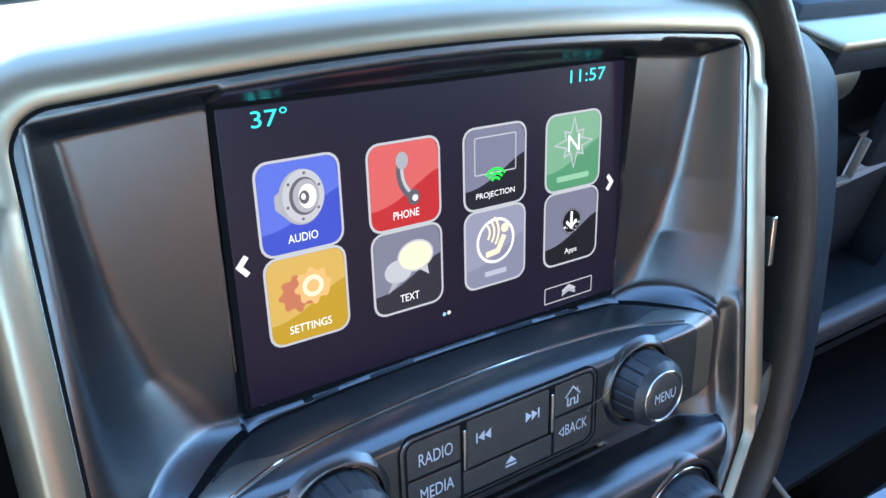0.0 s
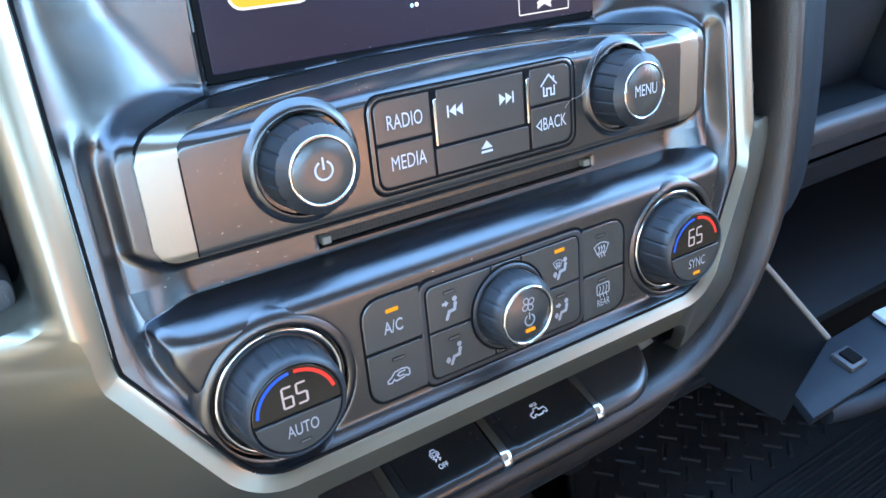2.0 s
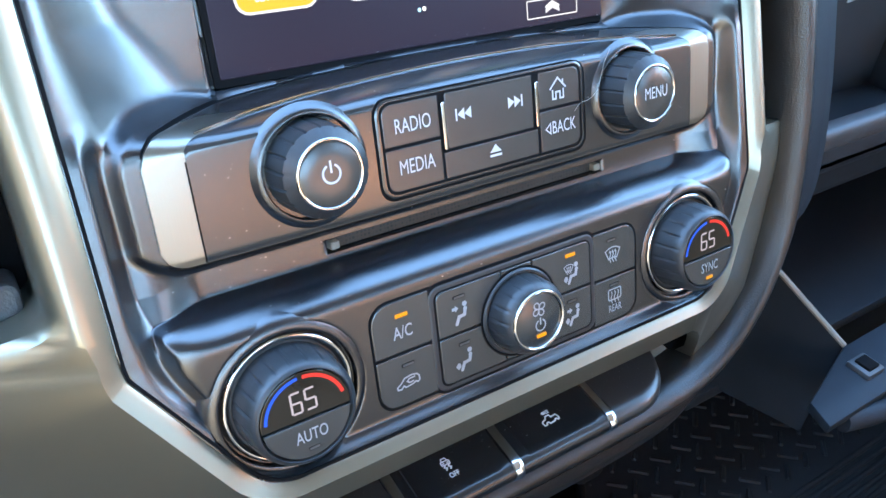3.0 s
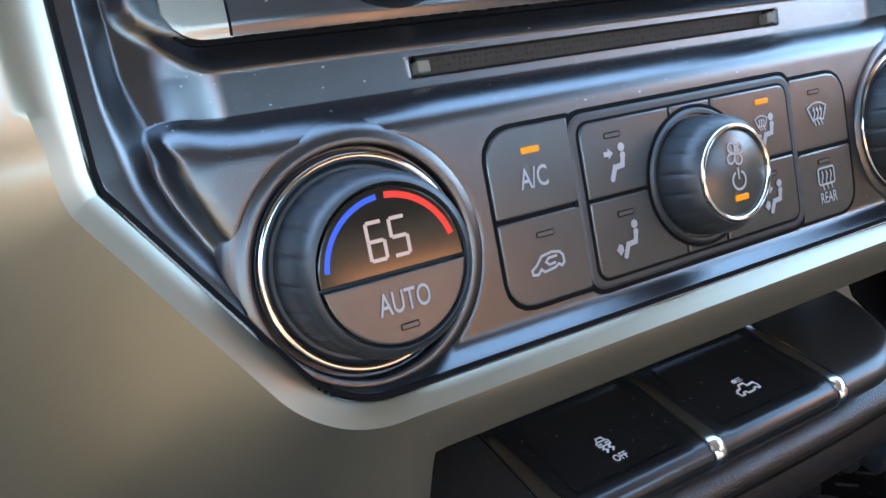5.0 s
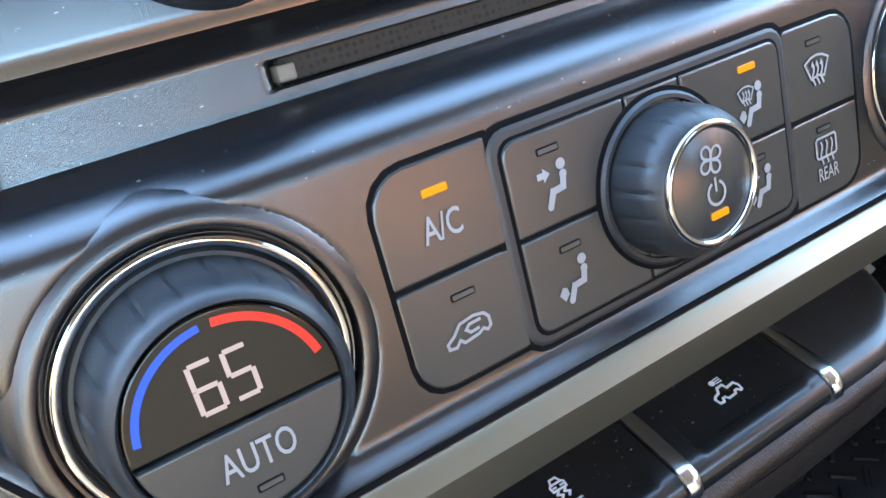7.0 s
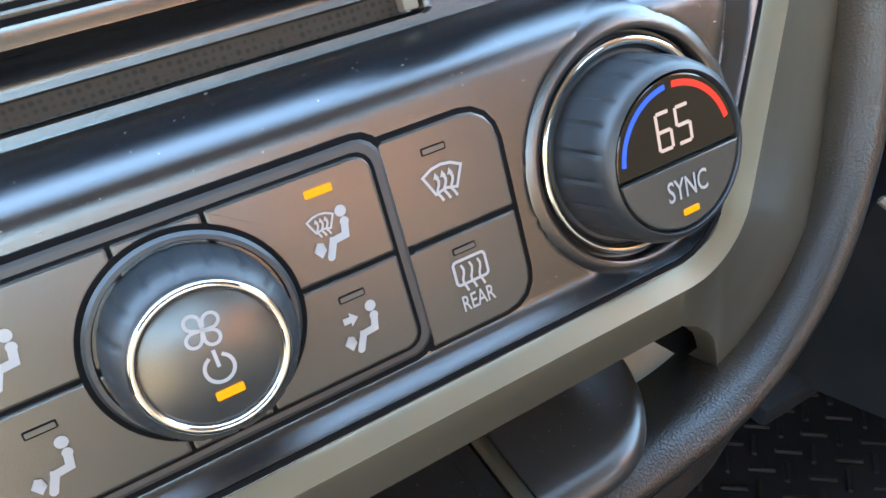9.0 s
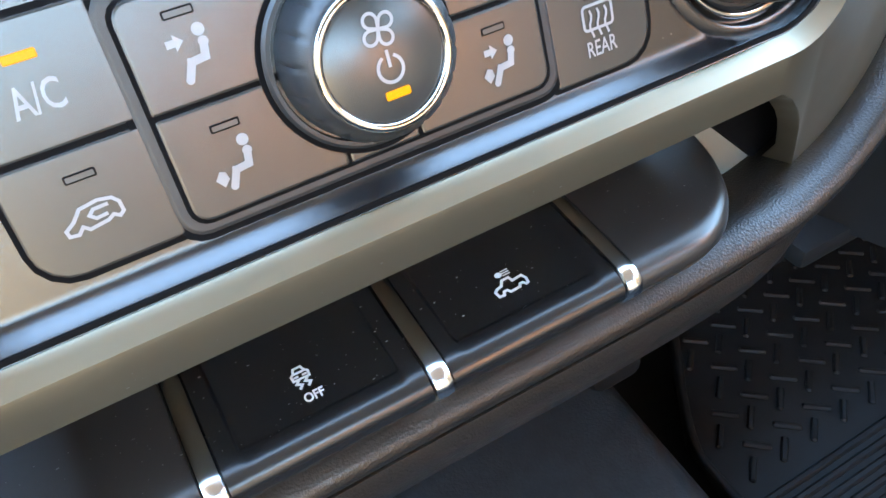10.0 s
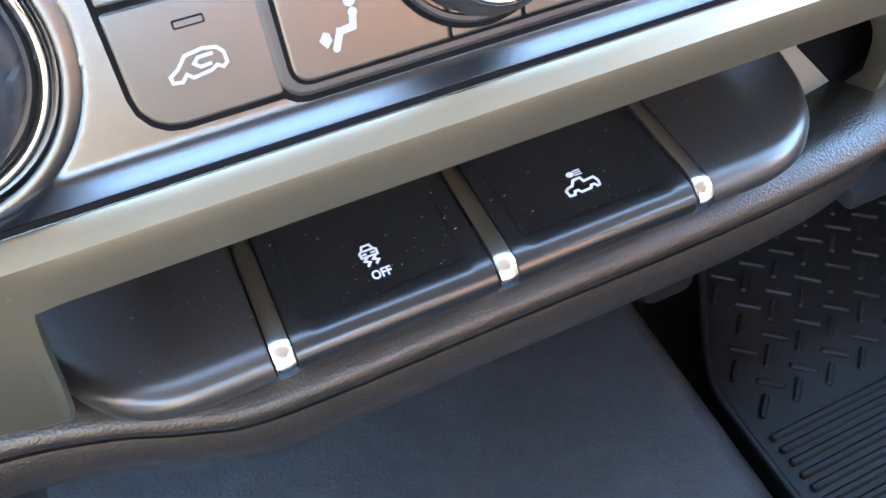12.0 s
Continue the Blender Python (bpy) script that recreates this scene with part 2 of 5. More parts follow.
def ring(cx, cz, r, y, tube=0.7, n=96, m=10, squash=1.0):
    rows = []
    for i in range(n + 1):
        a = 2 * math.pi * i / n
        rows.append([(cx + (r + tube * math.cos(b)) * math.cos(a), y + squash * tube * math.sin(b), cz + (r + tube * math.cos(b)) * math.sin(a)) for b in (2 * math.pi * j / m for j in range(m))])
    bm = mesh_rows(rows, closed=True)
    bmesh.ops.remove_doubles(bm, verts=bm.verts, dist=1e-6)
    return bm


def words(text, cx, cz, y, wide, high, bold=0.0):
    """Lettering in the built-in font, fitted to a width and a height."""
    cu = bpy.data.curves.new("lettering", "FONT")
    cu.body, cu.resolution_u, cu.offset = text, 3, bold
    tmp = bpy.data.objects.new("lettering", cu)
    scene.collection.objects.link(tmp)
    me = bpy.data.meshes.new_from_object(tmp.evaluated_get(bpy.context.evaluated_depsgraph_get()))
    bpy.data.objects.remove(tmp)
    xs, ys = [v.co.x for v in me.vertices], [v.co.y for v in me.vertices]
    bm = bmesh.new()
    bm.from_mesh(me)
    bpy.data.meshes.remove(me)
    for v in bm.verts:
        u = ((v.co.x - min(xs)) / (max(xs) - min(xs)) - 0.5) * wide + cx
        w = ((v.co.y - min(ys)) / (max(ys) - min(ys)) - 0.5) * high + cz
        v.co = (u * MM, y * MM, w * MM)
    return bm


def lerp(table, v):
    """Piecewise linear look-up in (v, value) pairs in rising order."""
    for (a, x), (b, y) in zip(table, table[1:]):
        if v <= b:
            t = max(0.0, (v - a) / (b - a))
            return x + (y - x) * t
    return table[-1][1]


def ease(a, b, x):
    t = min(1.0, max(0.0, (x - a) / (b - a)))
    return t * t * (3 - 2 * t)


def steps(a, b, d):
    n = max(1, round((b - a) / d))
    return [a + (b - a) * i / n for i in range(n + 1)]

# ---- the fascia and its frame ----
EDGE = [(-40, -26), (-32, -25), (22, -17), (90, -10), (150, -3), (216, 4)]
KNOB_Z, SPREAD = -4.5, 96.5


RADIO_Y = -10.6


def radio_top(u):
    """Height of the radio plate's upper edge, which runs along the foot of the screen."""
    return 94.6 - 0.00047 * u * u - 0.6 * ease(105, 124, abs(u))


def radio_back(u):
    """How far back that upper edge lies."""
    return 19.0 - 27.0 * ease(82, 126, abs(u))


def smin(a, b, k):
    """The lesser of two, with the corner rounded over k."""
    h = max(0.0, k - abs(a - b)) / k
    return min(a, b) - h * h * k * 0.25


def crisp(t):
    """From 0 to 1: a hollow foot and a tight rounded crest."""
    return smin(1.0, max(0.0, t) ** 1.5, 0.28)


def edge_y(v):
    return lerp(EDGE, v)


def beyond_radio(a, v):
    """Distance outside the radio plate's rounded outline."""
    top = radio_top(a)
    c, h = (46.2 + top) / 2, (top - 46.2) / 2
    qx, qz = a - (124.2 - 9), abs(v - c) - (h - 9)
    return math.hypot(max(qx, 0.0), max(qz, 0.0)) + min(max(qx, qz), 0.0) - 9


def fascia_y(u, v):
    a = abs(u)
    e = edge_y(v)
    side = 144 - a
    diagonal = ((144 - a) * 54 - (22 - v) * 34) / 63.8 if v < 40 else 99
    rim = 217.5 - 0.0004 * u * u - v
    inside = 16 - math.hypot(16 - side, 16 - rim) if side < 16 and rim < 16 else min(side, rim)
    inside = smin(inside, diagonal, 8.0)
    # wings: a flat floor beside the screen; its outer wall is steep at the top and leans out further down
    level = 4.6 - 2.6 * ease(34, 6, v) * ease(8, -4, diagonal - side)
    spread = lerp([(84, 44), (98, 33), (120, 20), (145, 13), (175, 9), (206, 6)], v)
    wall = smin(1.0, -smin(-(side - level) / spread, 0.0, 0.22), 0.5)
    ceil = 1 - crisp(1 - (rim - level) / 7.0)
    wing = e + (17.5 + 0.075 * (200 - v) - e) * smin(wall, ceil, 0.12)
    if a < 90 and 93 < v < 203:
        wing = 25.0
    # channel beside the radio and the sheet that holds the disc slot
    sheet = lerp([(-20, e + 3.5), (6, e + 5.5), (20, -4.5), (27, -0.4), (31, 0.4), (44, 0.9), (60, 1.5), (98, 5.0)], v)
    valley = lerp([(-20, e + 3.5), (8, -14.5), (25, -10.5), (40, -6.5), (56, -4.0)], v)
    sheet += (valley - sheet) * ease(112, 130, a)
    base = sheet + (wing - sheet) * ease(84, 92, v)
    if a < 90 and v > 93:
        base = wing
    # plinth under the radio
    d = beyond_radio(a, v)
    ledge = -3.0 - 4.5 * ease(40, 48, v)
    crest = max(-7.5, radio_back(a) + 2.0)
    plinth = ledge + (crest - ledge) * ease(80, 92, v)
    low_edge = a < 90 and v > 94
    shelf = 0.8 + 4.7 * ease(44, 54, v) * ease(90, 102, a)
    base = base + (plinth - base) * (1 - (ease(0.3, 1.8, d) if low_edge else 1 - crisp(1 - (d - shelf) / 5.0)))
    # a level strip inside the frame, then a crisp drop into the valley
    wide = 5.5 + 3.5 * ease(-6, 6, side - rim) + 2.5 * ease(44, 24, v)
    y = e + (base - e) * (1 - crisp(1 - (inside - level) / wide))
    if a >= 90:
        y += (wing - y) * ease(84, 96, v)
    # the climate pod
    end, top = smin(135.5 - a, diagonal - 4.5, 10.0) * 1.15, (31.0 - v) * 0.85
    t = min(1.0, max(0.0, smin(end, top, 8.0) / 9.0))
    y = y + (-20.6 - y) * math.sqrt(1 - (1 - t) ** 2) * ease(-0.02, 0.10 + 0.5 * ease(-3, 3, top - end), t)
    y = y + (-25.0 - y) * ease(-27, -33, v)
    lost = min(inside, v + 33.0)
    if lost < 0:
        y += 10 * ease(1.5, 4.5, -lost) + 60 * ease(3, 18, -lost)
    # wells of the temperature knobs
    r = math.hypot(a - SPREAD, v - KNOB_Z)
    if r < 30:
        y = y + (-15.0 - y) * (1 - ease(25.2, 27.6, r))
    # well of the disc slot
    if abs(v - 36) < 8 and a < 72:
        y += 4.0 * (1 - ease(2.1, 2.7, abs(v - 36))) * (1 - ease(65, 67, a))
    return y


us = [-u for u in steps(122.5, 150, 0.6)][::-1] + steps(-121.5, 121.5, 1.0) + steps(122.5, 150, 0.6)
vs = steps(-36, 23, 1.0) + steps(23.4, 30, 0.35) + steps(30.4, 41.6, 0.35) + steps(42.5, 219, 1.1)
fascia = thing("fascia_panel", "dark satin plastic centre stack fascia with recessed wings", "dashboard panel", grid(us, vs, fascia_y), FASCIA, smooth=60)

# disc slot with its flap and end pieces
slot = part("disc_slot", plate(rounded(-64, 34.0, 64, 38.4, 0.8), 3.0, 8, 0.2), FELT, fascia, "long narrow disc slot with a perforated foam lining")
for s in (-1, 1):
    part("slot_stop", plate(rounded(s * 63.5 - 1.8, 34.4, s * 63.5 + 1.8, 37.4, 0.5), 0.0, 4, 0.5), POCKET, fascia, "small grey stop")

# silver frame: sections that run outwards from the fascia's edge
SIDE = [(0, 3), (0.4, 0.3), (1.0, -0.3), (5, -2.0), (8.5, -3.0), (10.2, -2.8), (13, -0.5), (15.0, 4), (15.5, 12), (15.5, 45)]
TOPS = [(0, 3), (0.4, -0.6), (1.5, -1.2), (6, -0.8), (11, 1), (15, 5), (18, 12), (20.5, 28), (22, 70), (22, 160)]
DIAG = [(0, 3), (0.4, 0.4), (1.0, -0.25), (2.9, -1.65), (5.6, -3.0), (11.1, -0.2), (36.4, 12.5), (72, 30.2), (74, 32), (75, 48)]
DIAL = [(0, 3), (0.4, 0.4), (1.0, -0.25), (3.8, -1.4), (6.8, -2.6), (14.0, 1.4), (63, 29.5), (126, 67), (130, 70.4), (131, 86)]
BASE = [(0, 3), (0.4, 0.4), (1.0, -0.25), (2.7, -1.27), (5.2, -2.8), (6.0, -2.7), (9.8, -1.7), (15.0, 0.0), (15.4, 0.8), (16.4, 45)]


def blend(p, q, t):
    return [(a + (c - a) * t, b + (d - b) * t) for (a, b), (c, d) in zip(p, q)]


def corner_section(q, diag, s):
    """The section round a lower corner: the lower facet grows out of the narrow band to the padded roll, leaving the end of the switch opening."""
    slope = lerp([(0, 0.27), (25, 0.58), (58, 0.50 if s > 0 else 0.6)], q)
    end = lerp([(0, 15.4), (8, 19.5), (15, 27.0), (20, 36.0), (23, 48.0), (24.5, 72.0), (58, 74.0)], q) if s > 0 else lerp([(0, 45.0), (30, 54.0), (58, 130.0)], q)
    crest = lerp([(0, 5.2), (58, 5.6 if s > 0 else 6.8)], q)
    high = lerp([(0, -2.8), (58, -3.0 if s > 0 else -2.6)], q)
    at = [crest + (end - crest) * f for f in (0.08, 0.45, 0.97)]
    wrap = (7.0 if s > 0 else 3.0) if end < 60 else 16.0
    return [(0, 3), (0.4, 0.4), (1.0, -0.25), (0.52 * crest, 0.45 * high - 0.05), (crest, high)] + [(o, high + 0.05 + slope * (o - crest)) for o in at] + [(end, high + 0.8 + slope * (end - crest)), (end + 1, high + 0.8 + slope * (end - crest) + wrap)]


def lower_end(end):
    """The lower band drawn down past the end of the switch opening."""
    at = [5.2 + (end - 5.2) * f for f in (0.08, 0.45, 0.97)]
    return BASE[:5] + [(o, -2.75 + 0.27 * (o - 5.2)) for o in at] + [(end, -2.0 + 0.27 * (end - 5.2)), (end + 1, 1.0 + 0.27 * (end - 5.2))]


def frame_stations():
    """Points on the fascia's edge, the way outwards there and the section."""
    st = []
    for s, diag in ((-1, DIAL), (1, DIAG)):
        half = []
        for u in steps(0, 88, 8):
            half.append((u, -32, 0, -1, BASE))
        for u, end in ((92.0, 15.6), (92.6, 17.5), (93.2, 20.5), (93.8, 24.0), (94.4, 28.0), (95.2, 33.5), (96.0, 38.0), (96.8, 42.0), (97.5, 44.5)):
            half.append((u, -32, 0, -1, BASE if s > 0 else lower_end(end)))
        for k in range(0, 31):
            q = radians(58 * k / 30)
            half.append((98 + 22 * math.sin(q), -10 - 22 * math.cos(q), math.sin(q), -math.cos(q), corner_section(58 * k / 30, diag, s)))
        for k in range(1, 7):
            x, z = 98 + 22 * math.sin(radians(58)), -10 - 22 * math.cos(radians(58))
            half.append((x + (143.5 - x) * k / 7, z + (20 - z) * k / 7, math.cos(radians(-32)), math.sin(radians(-32)), diag))
        for k in range(0, 9):
            a = radians(-32 + 32 * k / 8)
            half.append((143.5 + 0.5 * k / 8, 20 + 4 * k / 8, math.cos(a), math.sin(a), diag))
        top = 42 if s > 0 else 47
        for v in steps(26, 64, 2):
            half.append((144, v, 1, 0, blend(diag, SIDE, (1 - (1 - ease(28, top, v)) ** 2) ** 0.5)))
        for v in steps(70, 185, 10):
            half.append((144, v, 1, 0, SIDE))
        for v in (187, 189, 191, 194, 198):
            half.append((144, v, 1, 0, [(o * 1.22, d) if o > 4 else (o, d) for o, d in blend(SIDE, TOPS, ease(183, 190, v))]))
        for k in range(0, 9):
            a = radians(90 * k / 8)
            half.append((132 + 12 * math.cos(a), 198 + 12 * math.sin(a), math.cos(a), math.sin(a), [(o * (1 + 0.22 * (1 - k / 8) ** 2), d) if o > 4 else (o, d) for o, d in TOPS]))
        for u in reversed(steps(0, 125, 12.5)):
            half.append((u, 216 - 0.00035 * u * u, 0, 1, TOPS))
        half = [(s * u, v, s * nx, nz, prof) for u, v, nx, nz, prof in half]
        st = st + half if s < 0 else st + list(reversed(half))
    return [q for q, p in zip(st, [None] + st) if p is None or (q[0] - p[0]) ** 2 + (q[1] - p[1]) ** 2 + (q[2] - p[2]) ** 2 > 1e-6]


rows = []
for u, v, nx, nz, prof in frame_stations():
    e = edge_y(v)
    rows.append([(u + nx * o, e + d, v + nz * o) for o, d in prof])
silver = thing("silver_trim_frame", "champagne silver satin painted frame round the centre stack", "dashboard trim", mesh_rows(rows + [rows[0]]), SILVER, smooth=36)
rows = [[(u + nx * o, edge_y(v) + d, v + nz * o) for o, d in ((-0.9, 0.3), (-0.8, -0.15), (-0.2, -0.25), (0.3, -0.2))] for u, v, nx, nz, _ in frame_stations()]
part("shadow_gap", mesh_rows(rows + [rows[0]]), GAP, fascia, "narrow black gap inside the silver frame")
# back of the switch opening: middle painted black for shade, beige at the ends
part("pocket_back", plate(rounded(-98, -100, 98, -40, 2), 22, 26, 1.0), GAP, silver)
for s in (-1, 1):
    wall = rounded(92, -106, 140 if s > 0 else 104, -58, 4)
    part("pocket_wall", plate([(s * x, z) for x, z in wall][::s], 21, 25, 1.0), POCKET, silver, "beige plastic inside the switch opening")


# black plate puts the shade into the opening's corner beside the last switch
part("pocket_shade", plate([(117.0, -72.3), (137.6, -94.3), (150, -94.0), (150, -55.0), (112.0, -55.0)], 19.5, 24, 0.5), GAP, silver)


# ---- touchscreen ----
SCREEN_Y = 23.1
screen = thing("touchscreen", "eight inch infotainment touchscreen showing a lit home menu", "touchscreen")
part("bezel", plate(rounded(-88.5, 94, 90.5, 203, 1.5), SCREEN_Y + 0.2, 30, 0.3), GAP, screen, "gloss black screen border")
DISPLAY = glow("lit_dark_display", (0.032, 0.020, 0.068), 0.17, rough=0.35, gloss=0.18)
part("display", plate(rounded(-86, 96.8, 90, 200.8, 0.8), SCREEN_Y, 25, 0.2), DISPLAY, screen, "dark violet lit display")


def rr(cx, cz, w, h, r):
    return rounded(cx - w / 2, cz - h / 2, cx + w / 2, cz + h / 2, r)


# icons of the menu: a pale rim, a coloured tile with a lighter gloss, a picture and a caption
PALE = glow("lit_pale_rim", (0.62, 0.62, 0.68), 0.5)
WHITE = glow("lit_white", (0.85, 0.85, 0.88), 0.8)
GREY = glow("lit_grey", (0.30, 0.30, 0.34), 0.8)
DIM = glow("lit_dim_grey", (0.08, 0.08, 0.10), 0.8)
CYAN = glow("lit_cyan", (0.05, 0.75, 0.80), 0.85)
GREEN = glow("lit_green", (0.02, 0.75, 0.05), 0.9)
CREAM = glow("lit_cream", (0.85, 0.66, 0.45), 0.8)
BLACK = glow("lit_black", (0.004, 0.004, 0.006), 0.8)
BRASS = glow("lit_brass", (0.72, 0.36, 0.14), 0.8)
COPPER = glow("lit_copper", (0.40, 0.13, 0.07), 0.8)
TILES = {
    "audio": (-61, 166, (0.035, 0.075, 0.55), (0.10, 0.16, 0.70), "AUDIO", 11),
    "phone": (-20, 166, (0.52, 0.022, 0.028), (0.68, 0.12, 0.12), "PHONE", 11),
    "projection": (21.2, 166, (0.012, 0.012, 0.02), (0.20, 0.20, 0.30), "PROJECTION", 19),
    "navigation": (62.2, 166, (0.09, 0.30, 0.16), (0.20, 0.42, 0.27), "", 0),
    "settings": (-61, 133, (0.52, 0.31, 0.02), (0.66, 0.42, 0.10), "SETTINGS", 16),
    "text": (-20, 133, (0.025, 0.025, 0.04), (0.20, 0.20, 0.29), "TEXT", 8.5),
    "assistance": (21.2, 133, (0.24, 0.24, 0.35), (0.30, 0.30, 0.42), "", 0),
    "apps": (62.2, 133, (0.010, 0.010, 0.015), (0.19, 0.19, 0.28), "Apps", 7),
}
S1 = SCREEN_Y - 0.05
for key, (cx, cz, low, high, caption, wide) in TILES.items():
    tile = part("menu_icon", plate(rr(cx, cz, 31, 33, 5), S1 - 0.06, S1 + 0.04, 0.03), PALE, screen, key + " menu tile with a pale rim")
    y = S1 - 0.09
    part("tile_face", flat(rr(cx, cz, 29.2, 31.2, 4.3), y), glow(key + "_tile", low), tile)
    gloss = [(cx - 14.4, cz + 11), (cx - 14.0, cz + 13.2), (cx - 12.2, cz + 15.0), (cx - 10.2, cz + 15.5), (cx + 10.2, cz + 15.5), (cx + 12.8, cz + 14.6), (cx + 14.2, cz + 12.2), (cx + 14.5, cz + 4)]
    gloss += [(cx + 14.5 - 29 * k / 10, cz + 4 - 12 * math.sin(math.pi / 2 * k / 10) ** 1.3) for k in range(1, 11)]
    part("tile_gloss", flat(gloss, y - 0.02), glow(key + "_gloss", high), tile)
    y -= 0.05
    if caption:
        part("caption", words(caption, cx, cz - 11.0, y - 0.03, wide, 3.0), WHITE, tile)
    if key == "audio":
        part("picture", disc(cx + 0.6, cz + 2.8, 8.2, y, 28, 9.6), GREY, tile)
        part("picture", disc(cx + 1.4, cz + 3, 7.6, y - 0.02, 28, 9.2), PALE, tile)
        for k in range(6):
            part("screw", disc(cx + 1.4 + 6.4 * math.cos(k * math.pi / 3 + 0.4), cz + 3 + 7.9 * math.sin(k * math.pi / 3 + 0.4), 0.55, y - 0.03, 8), DIM, tile)
        part("picture", disc(cx + 1.6, cz + 3, 5.4, y - 0.04, 24, 6.6), DIM, tile)
        part("picture", disc(cx + 2.2, cz + 3, 4.7, y - 0.06, 24, 5.8), GREY, tile)
        part("picture", disc(cx + 2.8, cz + 2.8, 3.2, y - 0.08, 20, 4.2), WHITE, tile)
        part("picture", disc(cx + 1.6, cz + 2.6, 1.9, y - 0.10, 18, 2.4), DIM, tile)
        part("picture", disc(cx + 1.3, cz + 2.9, 0.8, y - 0.12, 12, 1.1), WHITE, tile)
        part("picture", flat([(cx - 9, cz), (cx - 5.5, cz - 3.5), (cx - 5.5, cz + 7), (cx - 9, cz + 4.5)], y), GREY, tile)
    if key == "phone":
        handle = arc(cx + 10.5, cz + 5, 12.5, 158, 232, 10)
        part("picture", stroke([handle], 3.2, y), DIM, tile)
        part("picture", stroke([[(x + 0.8, z + 0.3) for x, z in handle]], 1.3, y - 0.02), PALE, tile)
        part("picture", disc(cx - 1.0, cz + 9.0, 2.6, y - 0.03, 16, 3.2), GREY, tile)
        part("picture", disc(cx + 3.4, cz - 5.2, 2.7, y - 0.03, 16, 3.0), DIM, tile)
        part("picture", disc(cx + 4.0, cz - 5.6, 1.2, y - 0.05, 12), WHITE, tile)
    if key == "projection":
        part("picture", stroke([rr(cx, cz + 5, 20, 14.5, 0.6) + [rr(cx, cz + 5, 20, 14.5, 0.6)[0]]], 0.5, y), PALE, tile)
        for r in (2.2, 4.0, 5.8):
            part("picture", stroke([arc(cx, cz - 6.6, r, 40, 140, 10)], 1.0, y - 0.02), GREEN, tile)
    if key == "navigation":
        star = [(cx + (10.5 if k % 2 == 0 and k % 4 == 0 else 7.5 if k % 2 == 0 else 4.6) * math.sin(math.pi * k / 8), cz + 3.5 + (10.5 if k % 4 == 0 else 7.5 if k % 2 == 0 else 4.6) * math.cos(math.pi * k / 8)) for k in range(16)]
        part("picture", stroke([star + [star[0]]], 0.7, y), PALE, tile)
        part("picture", words("N", cx, cz + 3.5, y - 0.02, 6.5, 7.0), WHITE, tile)
        part("caption", flat(rr(cx, cz - 11, 18, 2.4, 0.4), y), glow("lit_faint_green", (0.22, 0.42, 0.28), 0.8), tile)
    if key == "settings":
        for gx, gz, r, m in ((-4.0, 2.0, 7.0, COPPER), (2.0, 3.6, 7.0, BRASS)):
            cog = [(cx + gx + (r if (k // 2) % 2 == 0 else r * 0.78) * math.cos(math.pi * k / 16), cz + gz + (r if (k // 2) % 2 == 0 else r * 0.78) * math.sin(math.pi * k / 16)) for k in range(32)]
            part("picture", flat(cog, y - 0.02 * (gx > 0)), m, tile)
        part("picture", disc(cx + 2.0, cz + 3.6, 4.0, y - 0.04), CREAM, tile)
        part("picture", disc(cx + 2.0, cz + 3.6, 2.4, y - 0.06), BRASS, tile)
    if key == "text":
        part("picture", flat([(cx - 7, cz - 3), (cx - 9.5, cz - 8), (cx - 3.5, cz - 4)], y), GREY, tile)
        part("picture", disc(cx - 4.5, cz + 0.3, 6.0, y, 24, 4.6), PALE, tile)
        part("picture", flat([(cx + 5, cz - 1), (cx + 9, cz - 3.8), (cx + 8, cz + 2)], y - 0.01), PALE, tile)
        part("picture", disc(cx + 3.2, cz + 5.0, 8.0, y - 0.02, 28, 6.3), PALE, tile)
        part("picture", disc(cx + 3.2, cz + 5.0, 7.2, y - 0.04, 28, 5.5), CREAM, tile)
    if key == "assistance":
        part("picture", stroke([arc(cx, cz + 2.6, 9.0, 0, 360, 30)], 1.1, y), WHITE, tile)
        part("picture", disc(cx + 4.6, cz + 7.2, 1.9, y - 0.02), CREAM, tile)
        part("picture", stroke([[(cx + 4.0, cz + 3.5), (cx + 1.0, cz - 2.0), (cx - 4.2, cz - 2.6)]], 2.4, y - 0.02), CREAM, tile)
        part("picture", stroke([arc(cx - 7.5, cz + 6.5, q, -35, 40, 6) for q in (4.5, 6.8, 9.0)], 1.0, y - 0.03), CREAM, tile)
        part("caption", flat(rr(cx, cz - 11, 11, 2.2, 0.4), y), glow("lit_faint_grey", (0.36, 0.36, 0.46), 0.8), tile)
    if key == "apps":
        part("picture", disc(cx, cz + 2.5, 5.6, y, 28), BLACK, tile)
        part("picture", stroke([arc(cx, cz + 2.5, 5.2, 0, 360, 24)], 0.25, y - 0.01), GREY, tile)
        part("picture", stroke([[(cx, cz + 6.4), (cx, cz + 1.0)], [(cx - 2.6, cz + 2.4), (cx, cz - 0.3), (cx + 2.6, cz + 2.4)]], 1.3, y - 0.02), WHITE, tile)
        random.seed(5)
        dots = [disc(cx + q * math.cos(a), cz + 2.5 + q * math.sin(a), 0.3, y - 0.02, 6) for q, a in ((random.uniform(2.5, 5), random.uniform(3.3, 6.2)) for _ in range(14))]
        tagged(part("picture", join(*dots), WHITE, tile), kind="stuff")
S2 = S1 - 0.03
part("temperature_reading", words("37°", -68.8, 196.4, S2, 12.3, 5.6), CYAN, screen, "cyan outside temperature 37 degrees")
part("clock_reading", words("11:57", 68.9, 196.6, S2, 19.5, 5.0), CYAN, screen, "cyan clock reading 11:57")
